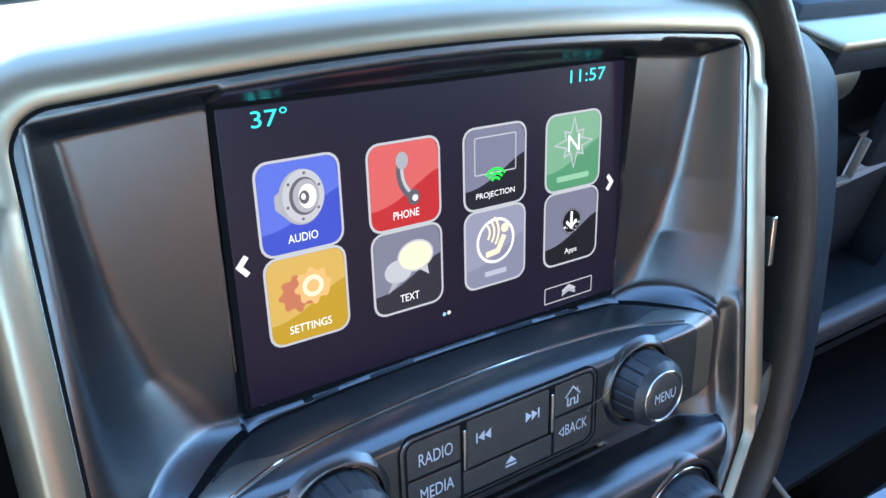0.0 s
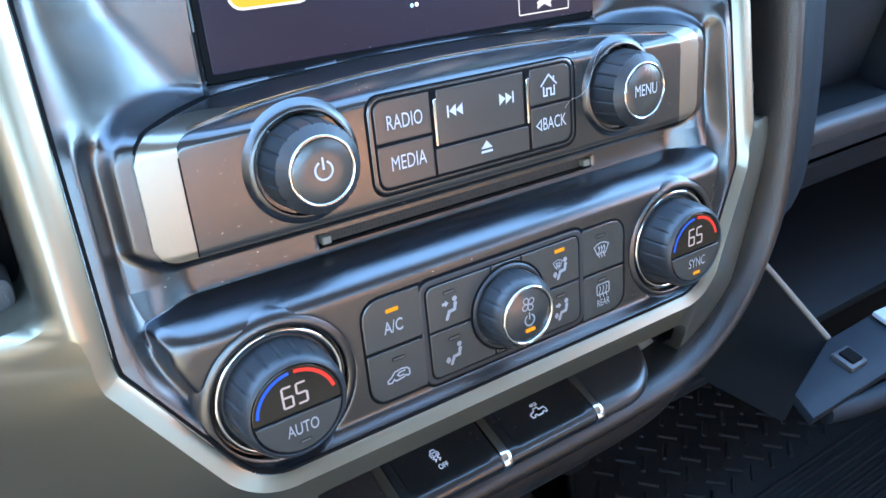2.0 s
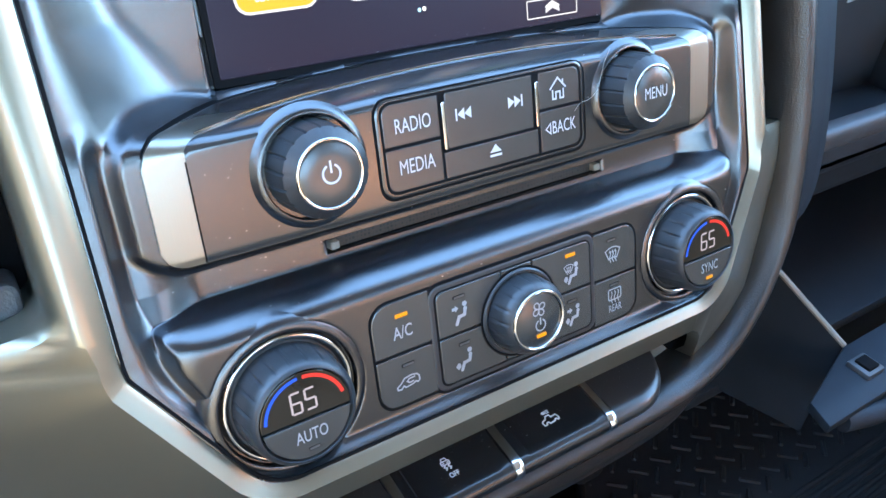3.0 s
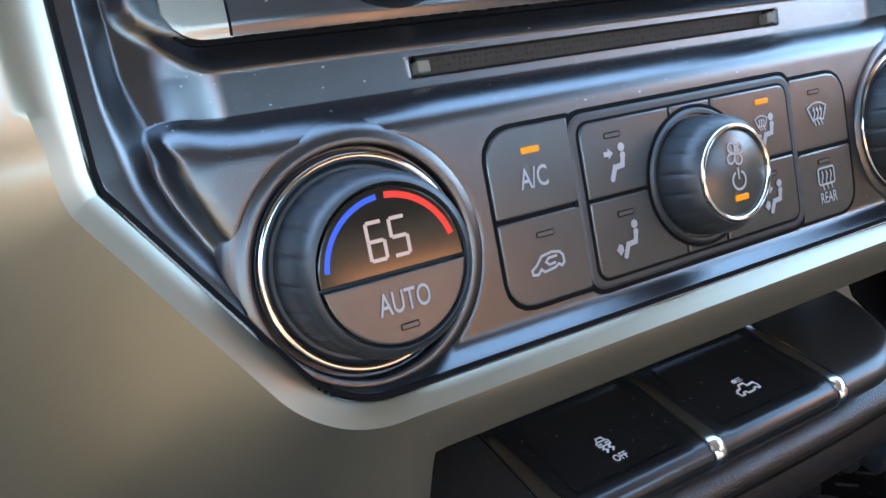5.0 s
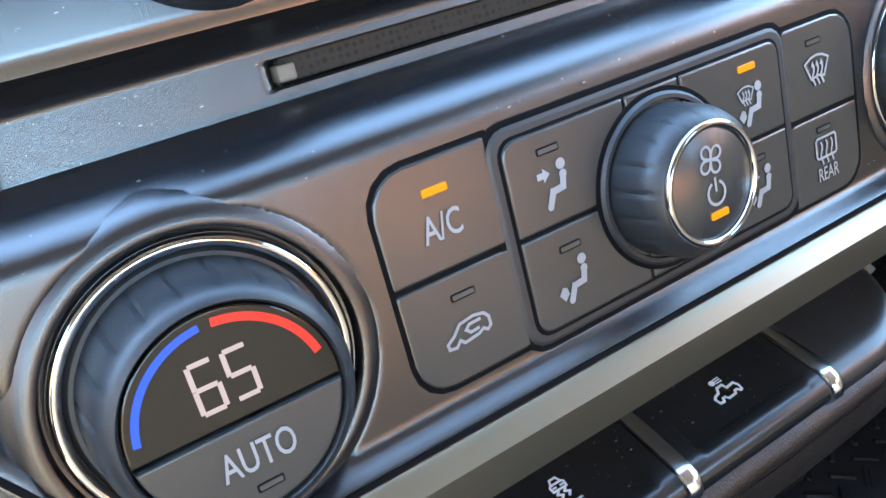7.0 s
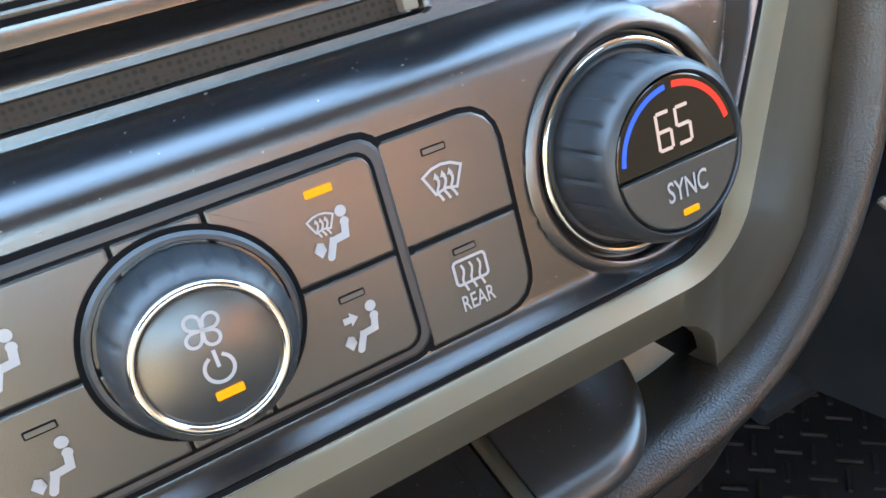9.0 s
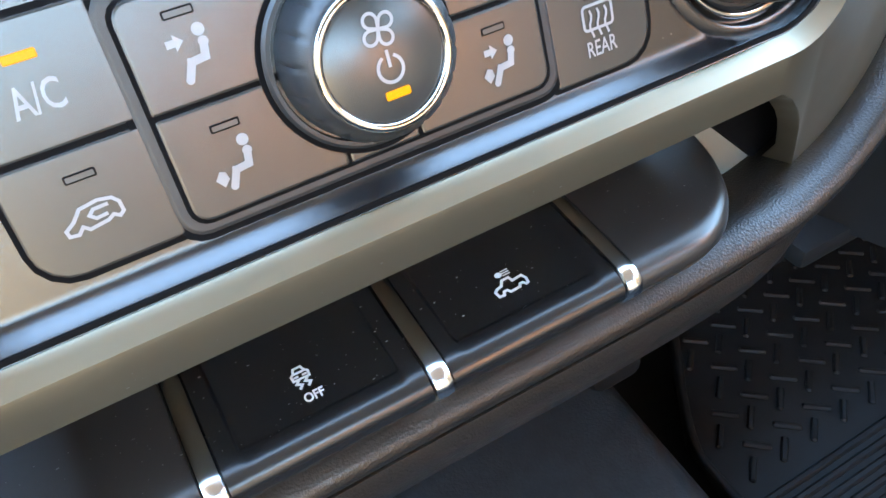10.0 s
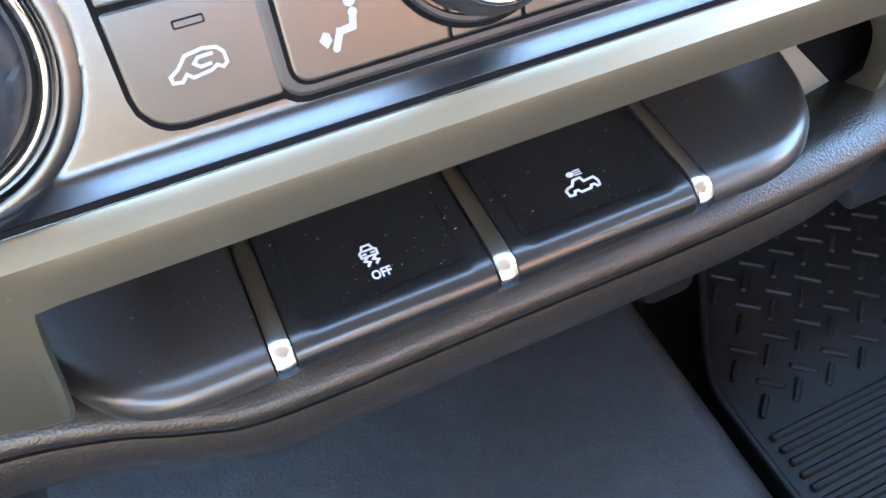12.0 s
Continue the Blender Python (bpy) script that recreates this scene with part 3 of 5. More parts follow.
part("page_arrow", stroke([[(-81.8, 152.0), (-84.2, 149.2), (-81.8, 146.4)]], 1.9, S2), WHITE, screen)
part("page_arrow", stroke([[(83.2, 151.6), (85.4, 148.8), (83.2, 146.0)]], 1.9, S2), WHITE, screen)
part("page_dot", disc(-4.4, 110.2, 0.8, S2), glow("lit_blue_dot", (0.25, 0.5, 0.75), 0.8), screen)
part("page_dot", disc(-2.2, 110.4, 0.8, S2), WHITE, screen)
tray = rr(61.9, 103.4, 27.5, 7.2, 0.4)
drawer = part("drawer_button", stroke([tray + [tray[0]]], 0.5, S2), PALE, screen, "small lit pull-up tab with an arrow")
part("arrow", stroke([[(58.6, 103.6), (61.9, 105.4), (65.2, 103.6)]], 1.5, S2), PALE, drawer)
part("arrow", flat([(58.0, 102.8), (61.9, 104.6), (65.8, 102.8), (65.8, 101.2), (61.9, 103.0), (58.0, 101.2)], S2 - 0.02), GREY, drawer)

# ---- radio control panel ----


def radio_face(u, v):
    """Depth of the plate: an upright face whose upper part rolls back to the screen."""
    crease = 86.5 - 0.00015 * u * u
    y = RADIO_Y + 0.5 * (1 - ease(0, 3, v - 46)) + 1.6 * (abs(u) / 124) ** 4
    top = radio_top(u)
    t = max(0.0, (v - crease + 3.0) / (top - crease + 3.0))
    return y + (radio_back(u) - y) * (t ** 2 * 0.75 + 0.25 * t ** 5)


def clipped_grid(u0, u1, low, high, height, n, m, back=None):
    """A sheet between two curves over u0..u1, with its rim folded back."""
    cols = []
    for i in range(n + 1):
        u = u0 + (u1 - u0) * i / n
        a, b = low(u), high(u)
        col = [(u, height(u, a + (b - a) * j / m), a + (b - a) * j / m) for j in range(m + 1)]
        if back is not None:
            col = [(u, back, a)] + col + [(u, back, b)]
        cols.append(col)
    if back is not None:
        cols = [[(p[0], back, p[2]) for p in cols[0]]] + cols + [[(p[0], back, p[2]) for p in cols[-1]]]
    return mesh_rows(cols)


def end_low(u):
    a = max(0.0, abs(u) - 116)
    return 46.2 + 7 * (1 - math.sqrt(max(0.0, 1 - (a / 8.2) ** 2)))


def end_high(u):
    a = max(0.0, abs(u) - 116)
    return radio_top(u) - 9 * (1 - math.sqrt(max(0.0, 1 - (a / 8.2) ** 2)))


radio = thing("radio_control_panel", "graphite radio control panel with silver end caps and knobs", "control panel")
part("surround", clipped_grid(-125.2, 125.2, lambda u: end_low(u * 0.993) - 1.0, lambda u: end_high(u * 0.993) + 0.2, lambda u, v: radio_face(u, min(v, end_high(u))) + 1.6, 90, 16, 24), GAP, radio, "black shadow gap round the plate")


def plate_top(u):
    """Upper edge of the graphite plate: it leaves a silver line that widens towards the end caps."""
    a = abs(u)
    return radio_top(u) - 2.9 - 0.6 * ease(60, 106, a) - 3.6 * (1 - math.sqrt(max(0.0, 1 - (max(0.0, a - 104) / 7.2) ** 2)))


part("silver_band", clipped_grid(-124.1, 124.1, end_low, end_high, lambda u, v: radio_face(u, v) + 0.3, 150, 70, 26), CAP, radio, "brushed silver end caps joined by a thin upper line", smooth=50)
part("faceplate", clipped_grid(-111, 111, lambda u: 46.2, plate_top, radio_face, 150, 60, 26), PLATE, radio, "dark graphite satin faceplate", smooth=50)
for s in (-1, 1):
    seam = (110.7, 111.5) if s > 0 else (-111.5, -110.7)
    part("seam", clipped_grid(*seam, lambda u: 46.4, lambda u: radio_top(u) - 9.5, lambda u, v: radio_face(u, v) + 0.15, 2, 40, 3), GAP, radio)
rows = []
for u in steps(-106, 106, 2):
    v = radio_top(u) - 2.65 - 0.3 * ease(60, 106, abs(u))
    rise = (radio_face(u, v + 0.2) - radio_face(u, v - 0.2)) / 0.4
    out = 0.15 / math.hypot(1, rise)
    rows.append([(u, radio_face(u, v) - out + 0.45 * math.cos(q), v + out * rise + 0.45 * math.sin(q)) for q in (math.pi * k / 4 for k in range(8))])
part("silver_line", mesh_rows(rows, closed=True), CHROME, radio, "thin bright line along the arched upper edge")
part("top_band", clipped_grid(-108, 108, lambda u: radio_top(u) - 2.4 + 2.3 * ease(80, 108, abs(u)), radio_top, lambda u, v: radio_face(u, v) - 0.1, 120, 4, 26), PLATE, radio, smooth=50)


def button(parent, box, y, corners=None, r=0.8, label="", name="button", mat=None):
    pts = rounded(*box, r, corners)
    return part(name, plate(pts, y, y + 6, 0.55), mat or BUTTON, parent, label)


RB = RADIO_Y - 0.6
part("button_gap", plate(rounded(-48.0, 49.4, 48.0, 86.0, 6), RADIO_Y - 0.12, -4, 0.1), GAP, radio)
part("button_rim", plate(rounded(-47.2, 50.2, 47.2, 85.8, 5.5), RADIO_Y - 0.5, -4, 0.9), PLATE, radio)
part("button_well", plate(rounded(-45.6, 51.6, 45.6, 84.6, 4.4), RADIO_Y - 0.52, -4, 0.05), GAP, radio)
b = button(radio, (-44.9, 68.6, -21.4, 84.0), RB, (0.6, 0.6, 0.6, 4.0), label="matt black RADIO button")
part("legend", words("RADIO", -32.6, 75.8, RB - 0.25, 14.6, 5.2), LEGEND, b)
b = button(radio, (-44.9, 52.3, -21.4, 68.1), RB, (4.0, 0.6, 0.6, 0.6), label="matt black MEDIA button")
part("legend", words("MEDIA", -32.4, 61.1, RB - 0.25, 14.6, 5.2), LEGEND, b)
b = button(radio, (-19.0, 63.2, 21.2, 84.0), RB, label="matt black track skip button")
for s, cx in ((-1, -10.6), (1, 12.1)):
    tri = [[(cx + s * (0.2 + k * 3.0 - 3.1), 75.1 - 2.2), (cx + s * (3.2 + k * 3.0 - 3.1), 75.1), (cx + s * (0.2 + k * 3.0 - 3.1), 75.1 + 2.2)] for k in (0, 1)]
    part("legend", join(*[flat(t, RB - 0.05) for t in tri], flat([(cx + s * 3.3, 72.9), (cx + s * 4.0, 72.9), (cx + s * 4.0, 77.3), (cx + s * 3.3, 77.3)], RB - 0.05)), LEGEND, b)
b = button(radio, (-20.9, 52.3, 23.2, 62.7), RB, label="matt black disc eject button")
part("legend", join(flat([(-0.7, 58.0), (4.7, 58.0), (2.0, 61.0)], RB - 0.1), flat([(-0.7, 56.3), (4.7, 56.3), (4.7, 57.2), (-0.7, 57.2)], RB - 0.1)), LEGEND, b)
b = button(radio, (23.9, 69.4, 44.9, 84.0), RB, (0.6, 0.6, 4.0, 0.6), label="matt black home button")
part("legend", stroke([[(29.6, 76.6), (33.5, 80.6), (37.4, 76.6)], [(30.8, 76.0), (30.8, 72.6), (32.4, 72.6), (32.4, 75.2), (34.5, 75.2), (34.5, 72.6), (36.2, 72.6), (36.2, 76.0)], [(36.0, 79.6), (36.0, 77.8)]], 0.7, RB - 0.25), LEGEND, b)
b = button(radio, (23.9, 52.3, 44.9, 68.9), RB, (0.6, 4.0, 0.6, 0.6), label="matt black BACK button")
part("legend", words("BACK", 36.0, 61.6, RB - 0.25, 12.0, 5.0), LEGEND, b)
part("legend", stroke([[(29.0, 63.4), (26.6, 61.4), (29.0, 59.4), (29.0, 63.4)]], 0.5, RB - 0.25), LEGEND, b)
for x in (-20.0, 22.6):
    part("chrome_bar", plate(rounded(x - 0.75, 63.4, x + 0.75, 81.0, 0.6), RB - 0.8, RB + 3, 0.4), CHROME, radio, "slim chrome bar")


def knob(parent, cx, cz, base, front, r, ring_r, label, flutes=18):
    """A round knob: fluted rubber grip, chrome ring and a matt cap."""
    k = part("knob", lathe([(r + 1.5, base + 4), (r + 1.5, base + 2.6), (r + 1.2, base + 2.2), (r + 0.2, base + 2.0), (r + 0.2, base - 1.2), (r, base - 2), (r - 0.5, front + 5.5), (r - 1.0, front + 3.2), (ring_r + 1.2, front + 1.3), (ring_r + 0.4, front + 0.7)], cx, cz, 144, flutes, 0.5, (4, 5, 6, 7), 0.10), RUBBER, parent, label, smooth=35)
    part("chrome_ring", ring(cx, cz, ring_r, front + 0.45, 0.62), CHROME, k, "thin bright chrome ring")
    part("knob_cap", lathe([(ring_r - 0.3, front + 2), (ring_r - 0.6, front + 0.3), (ring_r - 1.2, front + 0.05), (ring_r * 0.5, front - 0.1), (0.2, front - 0.12)], cx, cz, 64), BUTTON, k)
    return k


for x in (-72, 72):
    part("knob_collar", lathe([(21.4, -9.6), (20.4, -10.7), (19.4, -11.7), (18.5, -12.3), (17.7, -12.3), (17.2, -11.6), (17.0, -9.0), (16.2, -7.0)], x, 69, 96), FASCIA, radio)
k = knob(radio, -72, 69, -8.6, -25.7, 15.8, 11.1, "fluted black power and volume knob with chrome ring")
part("legend", stroke([arc(-71.9, 69.3, 3.0, 120, 420, 20), [(-71.9, 73.4), (-71.9, 69.8)]], 0.75, -26.0), LEGEND, k)
k = knob(radio, 72, 69, -8.6, -25.7, 15.8, 11.1, "fluted black menu knob with chrome ring")
part("legend", words("MENU", 72.2, 69.5, -26.0, 12.4, 4.6), LEGEND, k)

# ---- climate control panel ----
CY = -20.8
climate = thing("climate_control_panel", "climate control panel with two temperature dials and a fan knob", "control panel")
for s in (-1, 1):
    box = (-65.0, -25.6, -38.6, 18.4) if s < 0 else (38.6, -27.2, 65.4, 16.6)
    part("button_well", plate(rounded(*box, 1, (7.5, 1, 1, 8.0) if s < 0 else (1, 7.5, 8.0, 1)), CY + 0.1, CY + 5, 0.1), GAP, climate)
part("cluster_gap", plate(rounded(-41.5, -27.3, 41.5, 18.7, 5.6), CY - 0.25, CY + 5, 0.1), GAP, climate)
part("cluster_rim", plate(rounded(-40.6, -26.4, 40.6, 17.8, 5), CY - 0.6, CY + 5, 1.0), RUBBER, climate)
part("button_well", plate(rounded(-38.3, -24.3, 38.3, 15.6, 3.6), CY - 0.64, CY + 5, 0.05), GAP, climate)
BY = CY - 0.9
part("cluster_filler", plate(rounded(-7.4, -23.7, 7.2, 15.0, 0.6), BY - 0.15, CY + 5, 0.5), BUTTON, climate)


def lamp(parent, cx, cz, y, lit, w=5.2, h=1.5):
    o = rr(cx, cz, w, h, 0.3)
    if lit:
        part("indicator_lamp", plate(o, y - 0.25, y + 0.4, 0.2), AMBER, parent, "lit amber lamp")
    else:
        part("indicator_lamp", plate(o, y - 0.06, y + 0.4, 0.1), GAP, parent)
        part("indicator_lens", flat(rr(cx, cz, w - 0.6, h - 0.6, 0.2), y - 0.1), LAMP_OFF, parent)


def person(cx, cz, y, arrows, shield=False):
    """A seated figure with arrows at the face or the feet."""
    out = [disc(3.0, 4.8, 1.55, y, 18), stroke([[(3.2, 1.8), (2.5, -1.5), (-1.2, -1.9)], [(-0.9, -1.6), (-2.7, -5.6)]], 2.0, y), disc(3.2, 1.9, 1.25, y - 0.01, 14), disc(2.4, -1.5, 1.05, y - 0.01, 12), disc(-1.1, -1.9, 1.0, y - 0.01, 12), disc(-2.8, -5.8, 0.95, y - 0.01, 12)]
    for k in arrows:
        if k == "face":
            out.append(flat([(-5.2, 4.2), (-3.2, 4.2), (-3.2, 5.3), (-1.0, 3.3), (-3.2, 1.3), (-3.2, 2.4), (-5.2, 2.4)], y))
        if k == "feet":
            out.append(flat([(-5.0, -5.2), (-6.7, -2.9), (-5.8, -2.6), (-5.2, -0.9), (-3.7, -1.5), (-4.2, -3.0), (-3.3, -3.5)], y))
    if shield:
        out.append(windscreen(-2.6, 3.0, y, 0.68, 0.55))
    bm = join(*out)
    for v in bm.verts:
        v.co.x, v.co.z = v.co.x * 0.7 + cx * MM, v.co.z * 0.7 + cz * MM
    return bm


def sized(bm, cx, cz, k):
    """Scale a print about a point."""
    for v in bm.verts:
        v.co.x, v.co.z = cx * MM + (v.co.x - cx * MM) * k, cz * MM + (v.co.z - cz * MM) * k
    return bm


def windscreen(cx, cz, y, size, w):
    q = size
    fan = [(cx - 5.2 * q, cz + 2.6 * q), (cx - 2.6 * q, cz + 3.9 * q), (cx, cz + 4.3 * q), (cx + 2.6 * q, cz + 3.9 * q), (cx + 5.2 * q, cz + 2.6 * q), (cx + 2.9 * q, cz - 2.2 * q), (cx, cz - 1.5 * q), (cx - 2.9 * q, cz - 2.2 * q), (cx - 5.2 * q, cz + 2.6 * q)]
    waves = [[(cx + d * q + 0.5 * q * math.sin(k * 1.3), cz + (1.6 - k * 0.95) * q) for k in range(7)] for d in (-1.9, 0, 1.9)]
    tips = [flat([(cx + (d - 0.85) * q, cz + 1.3 * q), (cx + (d + 0.85) * q, cz + 1.3 * q), (cx + d * q, cz + 2.9 * q)], y - 0.02) for d in (-1.9, 0, 1.9)]
    return join(stroke([fan], w, y), stroke(waves, w, y - 0.01), *tips)


b = button(climate, (-64.2, -3.1, -39.6, 17.4), BY + 0.6, (0.8, 0.8, 1.0, 7.5), label="matt black A/C button with lit lamp")
lamp(b, -51.8, 11.6, BY + 0.5, True)
part("legend", words("A/C", -52.1, 5.2, BY + 0.35, 8.0, 5.0, 0.01), SOFT_LEGEND, b)
b = button(climate, (-64.2, -24.6, -39.6, -3.9), BY + 0.6, (6.8, 0.8, 0.8, 0.8), label="matt black air recirculation button")
lamp(b, -51.5, -8.4, BY + 0.5, False)
part("legend", sized(stroke([[(-58.6, -18.0), (-58.8, -16.6), (-56.6, -15.2), (-54.4, -12.8), (-50.2, -12.2), (-47.2, -12.8), (-46.0, -14.2), (-45.9, -16.6), (-47.0, -17.4), (-48.2, -16.6), (-49.6, -17.4), (-54.0, -18.0), (-55.2, -16.9), (-56.6, -18.3), (-58.6, -18.0)], [(-48.6, -13.8), (-51.8, -13.9), (-53.0, -15.0), (-51.8, -16.1), (-49.4, -15.9)]], 0.85, BY + 0.35), -52.3, -15.2, 0.74), SOFT_LEGEND, b)
b = button(climate, (-37.6, -3.6, -7.9, 15.0), BY - 0.2, (0.6, 0.6, 0.6, 3.2), label="matt black face vent button")
lamp(b, -27.6, 11.0, BY - 0.3, False)
part("legend", person(-27.6, 4.3, BY - 0.45, ("face",)), SOFT_LEGEND, b)
b = button(climate, (-37.6, -23.7, -7.8, -4.2), BY - 0.2, (3.2, 0.6, 0.6, 0.6), label="matt black floor vent button")
lamp(b, -27.0, -8.6, BY - 0.3, False)
part("legend", person(-27.2, -15.2, BY - 0.45, ("feet",)), SOFT_LEGEND, b)
b = button(climate, (7.7, -4.4, 37.6, 15.0), BY - 0.2, (0.6, 0.6, 3.2, 0.6), label="matt black defrost and floor button with lit lamp")
lamp(b, 27.0, 11.4, BY - 0.3, True)
part("legend", person(27.6, 3.4, BY - 0.45, ("feet",), True), SOFT_LEGEND, b)
b = button(climate, (7.7, -23.7, 37.6, -5.0), BY - 0.2, (0.6, 3.2, 0.6, 0.6), label="matt black face and floor button")
lamp(b, 27.0, -9.0, BY - 0.3, False)
part("legend", person(27.6, -15.4, BY - 0.45, ("face", "feet")), SOFT_LEGEND, b)
b = button(climate, (39.8, -5.4, 64.4, 15.6), BY + 0.6, (0.8, 0.8, 7.0, 1.0), label="matt black windscreen defrost button")
lamp(b, 50.4, 11.0, BY + 0.5, False)
part("legend", windscreen(50.9, 4.4, BY + 0.35, 0.80, 0.55), SOFT_LEGEND, b)
b = button(climate, (39.8, -26.4, 64.4, -6.2), BY + 0.6, (0.8, 7.0, 0.8, 0.8), label="matt black rear defrost button")
lamp(b, 51.4, -9.6, BY + 0.5, False)
frame_pts = rr(51.6, -14.0, 7.2, 4.9, 0.8)
part("legend", join(stroke([frame_pts + [frame_pts[0]]], 0.6, BY + 0.35), stroke([[(51.6 + d + 0.35 * math.sin(k * 1.3), -12.6 - k * 0.9) for k in range(7)] for d in (-1.9, 0, 1.9)], 0.5, BY + 0.33)), SOFT_LEGEND, b)
part("legend", words("REAR", 51.8, -20.4, BY + 0.35, 7.4, 3.3, 0.010), SOFT_LEGEND, b)

# fan knob
part("knob_gap", lathe([(18.8, BY + 2), (18.8, BY - 0.3), (17.0, BY - 0.3), (17.0, BY + 2)], 0, -4.3, 96), GAP, climate)
k = part("knob", lathe([(17.8, CY + 3), (17.8, CY - 1.4), (17.2, CY - 2.0), (16.4, CY - 2.0), (16.0, CY - 0.6), (15.6, CY - 0.6), (15.6, -23.5), (15.2, -29.5), (14.4, -31.8), (13.0, -33.2), (12.4, -33.6)], 0, -4.3, 144, 18, 0.4, (6, 7, 8), 0.12), RUBBER, climate, "fluted black fan speed knob with chrome ring", smooth=35)
part("chrome_ring", ring(0, -4.3, 11.7, -33.8, 0.85), CHROME, k, "bright worn chrome ring")
part("knob_cap", lathe([(11.4, -32), (11.0, -33.6), (10.4, -33.9), (0.2, -34.0)], 0, -4.3, 64), BUTTON, k)
FY = -34.15
part("legend", join(*[stroke([[(3.15 * abs(math.sin(2 * q)) ** 0.42 * math.cos(q - 0.20), 0.6 + 3.15 * abs(math.sin(2 * q)) ** 0.42 * math.sin(q - 0.20)) for q in (math.pi / 2 * (n + i / 14) for i in range(15))]], 0.55, FY - 0.004 * n) for n in range(4)]), SOFT_LEGEND, k)
part("legend", stroke([arc(0.4, -6.2, 2.3, 120, 420, 18), [(0.4, -3.2), (0.4, -5.8)]], 0.6, FY), SOFT_LEGEND, k)
part("indicator_lamp", plate(rr(0.6, -10.6, 4.6, 1.5, 0.3), FY - 0.2, FY + 0.4, 0.2), AMBER, k, "lit amber lamp")


def segments(cx, cz, w, h, which, y, t):
    a, b, m = cx - w / 2, cx + w / 2, cz
    lines = {"t": [(a, cz + h / 2), (b, cz + h / 2)], "m": [(a, m), (b, m)], "b": [(a, cz - h / 2), (b, cz - h / 2)],
             "tl": [(a, m), (a, cz + h / 2)], "tr": [(b, m), (b, cz + h / 2)], "bl": [(a, cz - h / 2), (a, m)], "br": [(b, cz - h / 2), (b, m)]}
    out = []
    for q in which.split():
        (ax, az), (bx, bz) = lines[q]
        sx, sz = (bx - ax) * 0.11, (bz - az) * 0.07
        out.append(((ax + sx, az + sz), (bx - sx, bz - sz)))
    return [stroke([list(q)], t, y) for q in out]


def dial(cx, cz, caption, lit):
    """A temperature dial: chrome ring at its foot, fluted grip, and a face with a window and a push button."""
    k = part("temperature_dial", lathe([(21.4, -14), (21.4, -18.0), (20.6, -18.6), (19.9, -18.6), (19.7, -19.6), (19.3, -27.0), (18.9, -30.2), (18.2, -32.4), (17.2, -33.6), (16.4, -33.9), (16.0, -33.2), (15.8, -31.0)], cx, cz, 168, 21, 0.5, (4, 5, 6), 0.07), RUBBER, climate, "large fluted black temperature dial showing 65", smooth=35)
    part("collar", lathe([(33.0, -12.5), (31.6, -16.0), (30.2, -18.6), (28.8, -20.1), (27.4, -20.8), (26.2, -21.1), (25.4, -21.2), (24.8, -20.9), (24.6, -20.2), (24.4, -18.0), (22.0, -17.4)], cx, cz, 120), FASCIA, k)
    part("chrome_ring", ring(cx, cz, 22.5, -19.0, 1.15), CHROME, k, "bright chrome ring round the dial")
    split, y = cz - 1.4, -33.4
    a = math.degrees(math.asin(-1.1 / 15.7))
    top = arc(cx, cz, 15.7, a, 180 - a, 40)
    part("window", plate(top, y, -30, 0.3), SMOKED, k, "smoked dark display window")
    a2 = math.degrees(math.asin(-1.8 / 15.6))
    low = arc(cx, cz, 15.6, 180 - a2, 360 + a2, 40)
    part("push_button", plate(low, y - 0.5, -30, 0.5), BUTTON, k)
    part("red_arc", ribbon(arc(cx, cz, 13.9, 16, 86, 24), 1.3, y - 0.06), RED_ARC, k)
    part("blue_arc", ribbon(arc(cx, cz, 13.9, 96, 172, 24), 1.1, y - 0.06), BLUE_ARC, k)
    for one in segments(cx - 2.8, cz + 5.5, 3.4, 7.4, "t m b tl bl br", y - 0.08, 0.76) + segments(cx + 2.2, cz + 5.5, 3.4, 7.4, "t m b tl br", y - 0.08, 0.76):
        part("digit_segment", one, DIGIT, k, "pale lit digit segment")
    part("legend", words(caption, cx + 0.4, cz - 6.9, y - 0.75, 11.4 if caption == "AUTO" else 10.6, 4.5, 0.008), SOFT_LEGEND, k)
    lamp(k, cx + 0.6, cz - 12.2, y - 0.55, lit, 4.2, 1.4)


dial(-SPREAD, KNOB_Z, "AUTO", False)
dial(SPREAD, KNOB_Z, "SYNC", True)

# ---- the row of rocker switches under the frame ----
bank = thing("switch_bank", "row of gloss black rocker switches split by chrome strips", "switch row")


def key_section(drop=0.0):
    """Top surface, rounded nose and underside of a switch, as (y, z)."""
    return [(20, -66.2 - drop), (16, -67.9), (10, -70.4), (4, -73.0 - drop), (-2, -75.5), (-5, -76.75), (-6.5, -77.4), (-8, -78.0 - drop), (-9, -78.45), (-11.5, -79.5 - drop), (-14.2, -81.4), (-15.6, -84.0), (-15.2, -87.0), (-13.0, -89.5), (0, -92)]


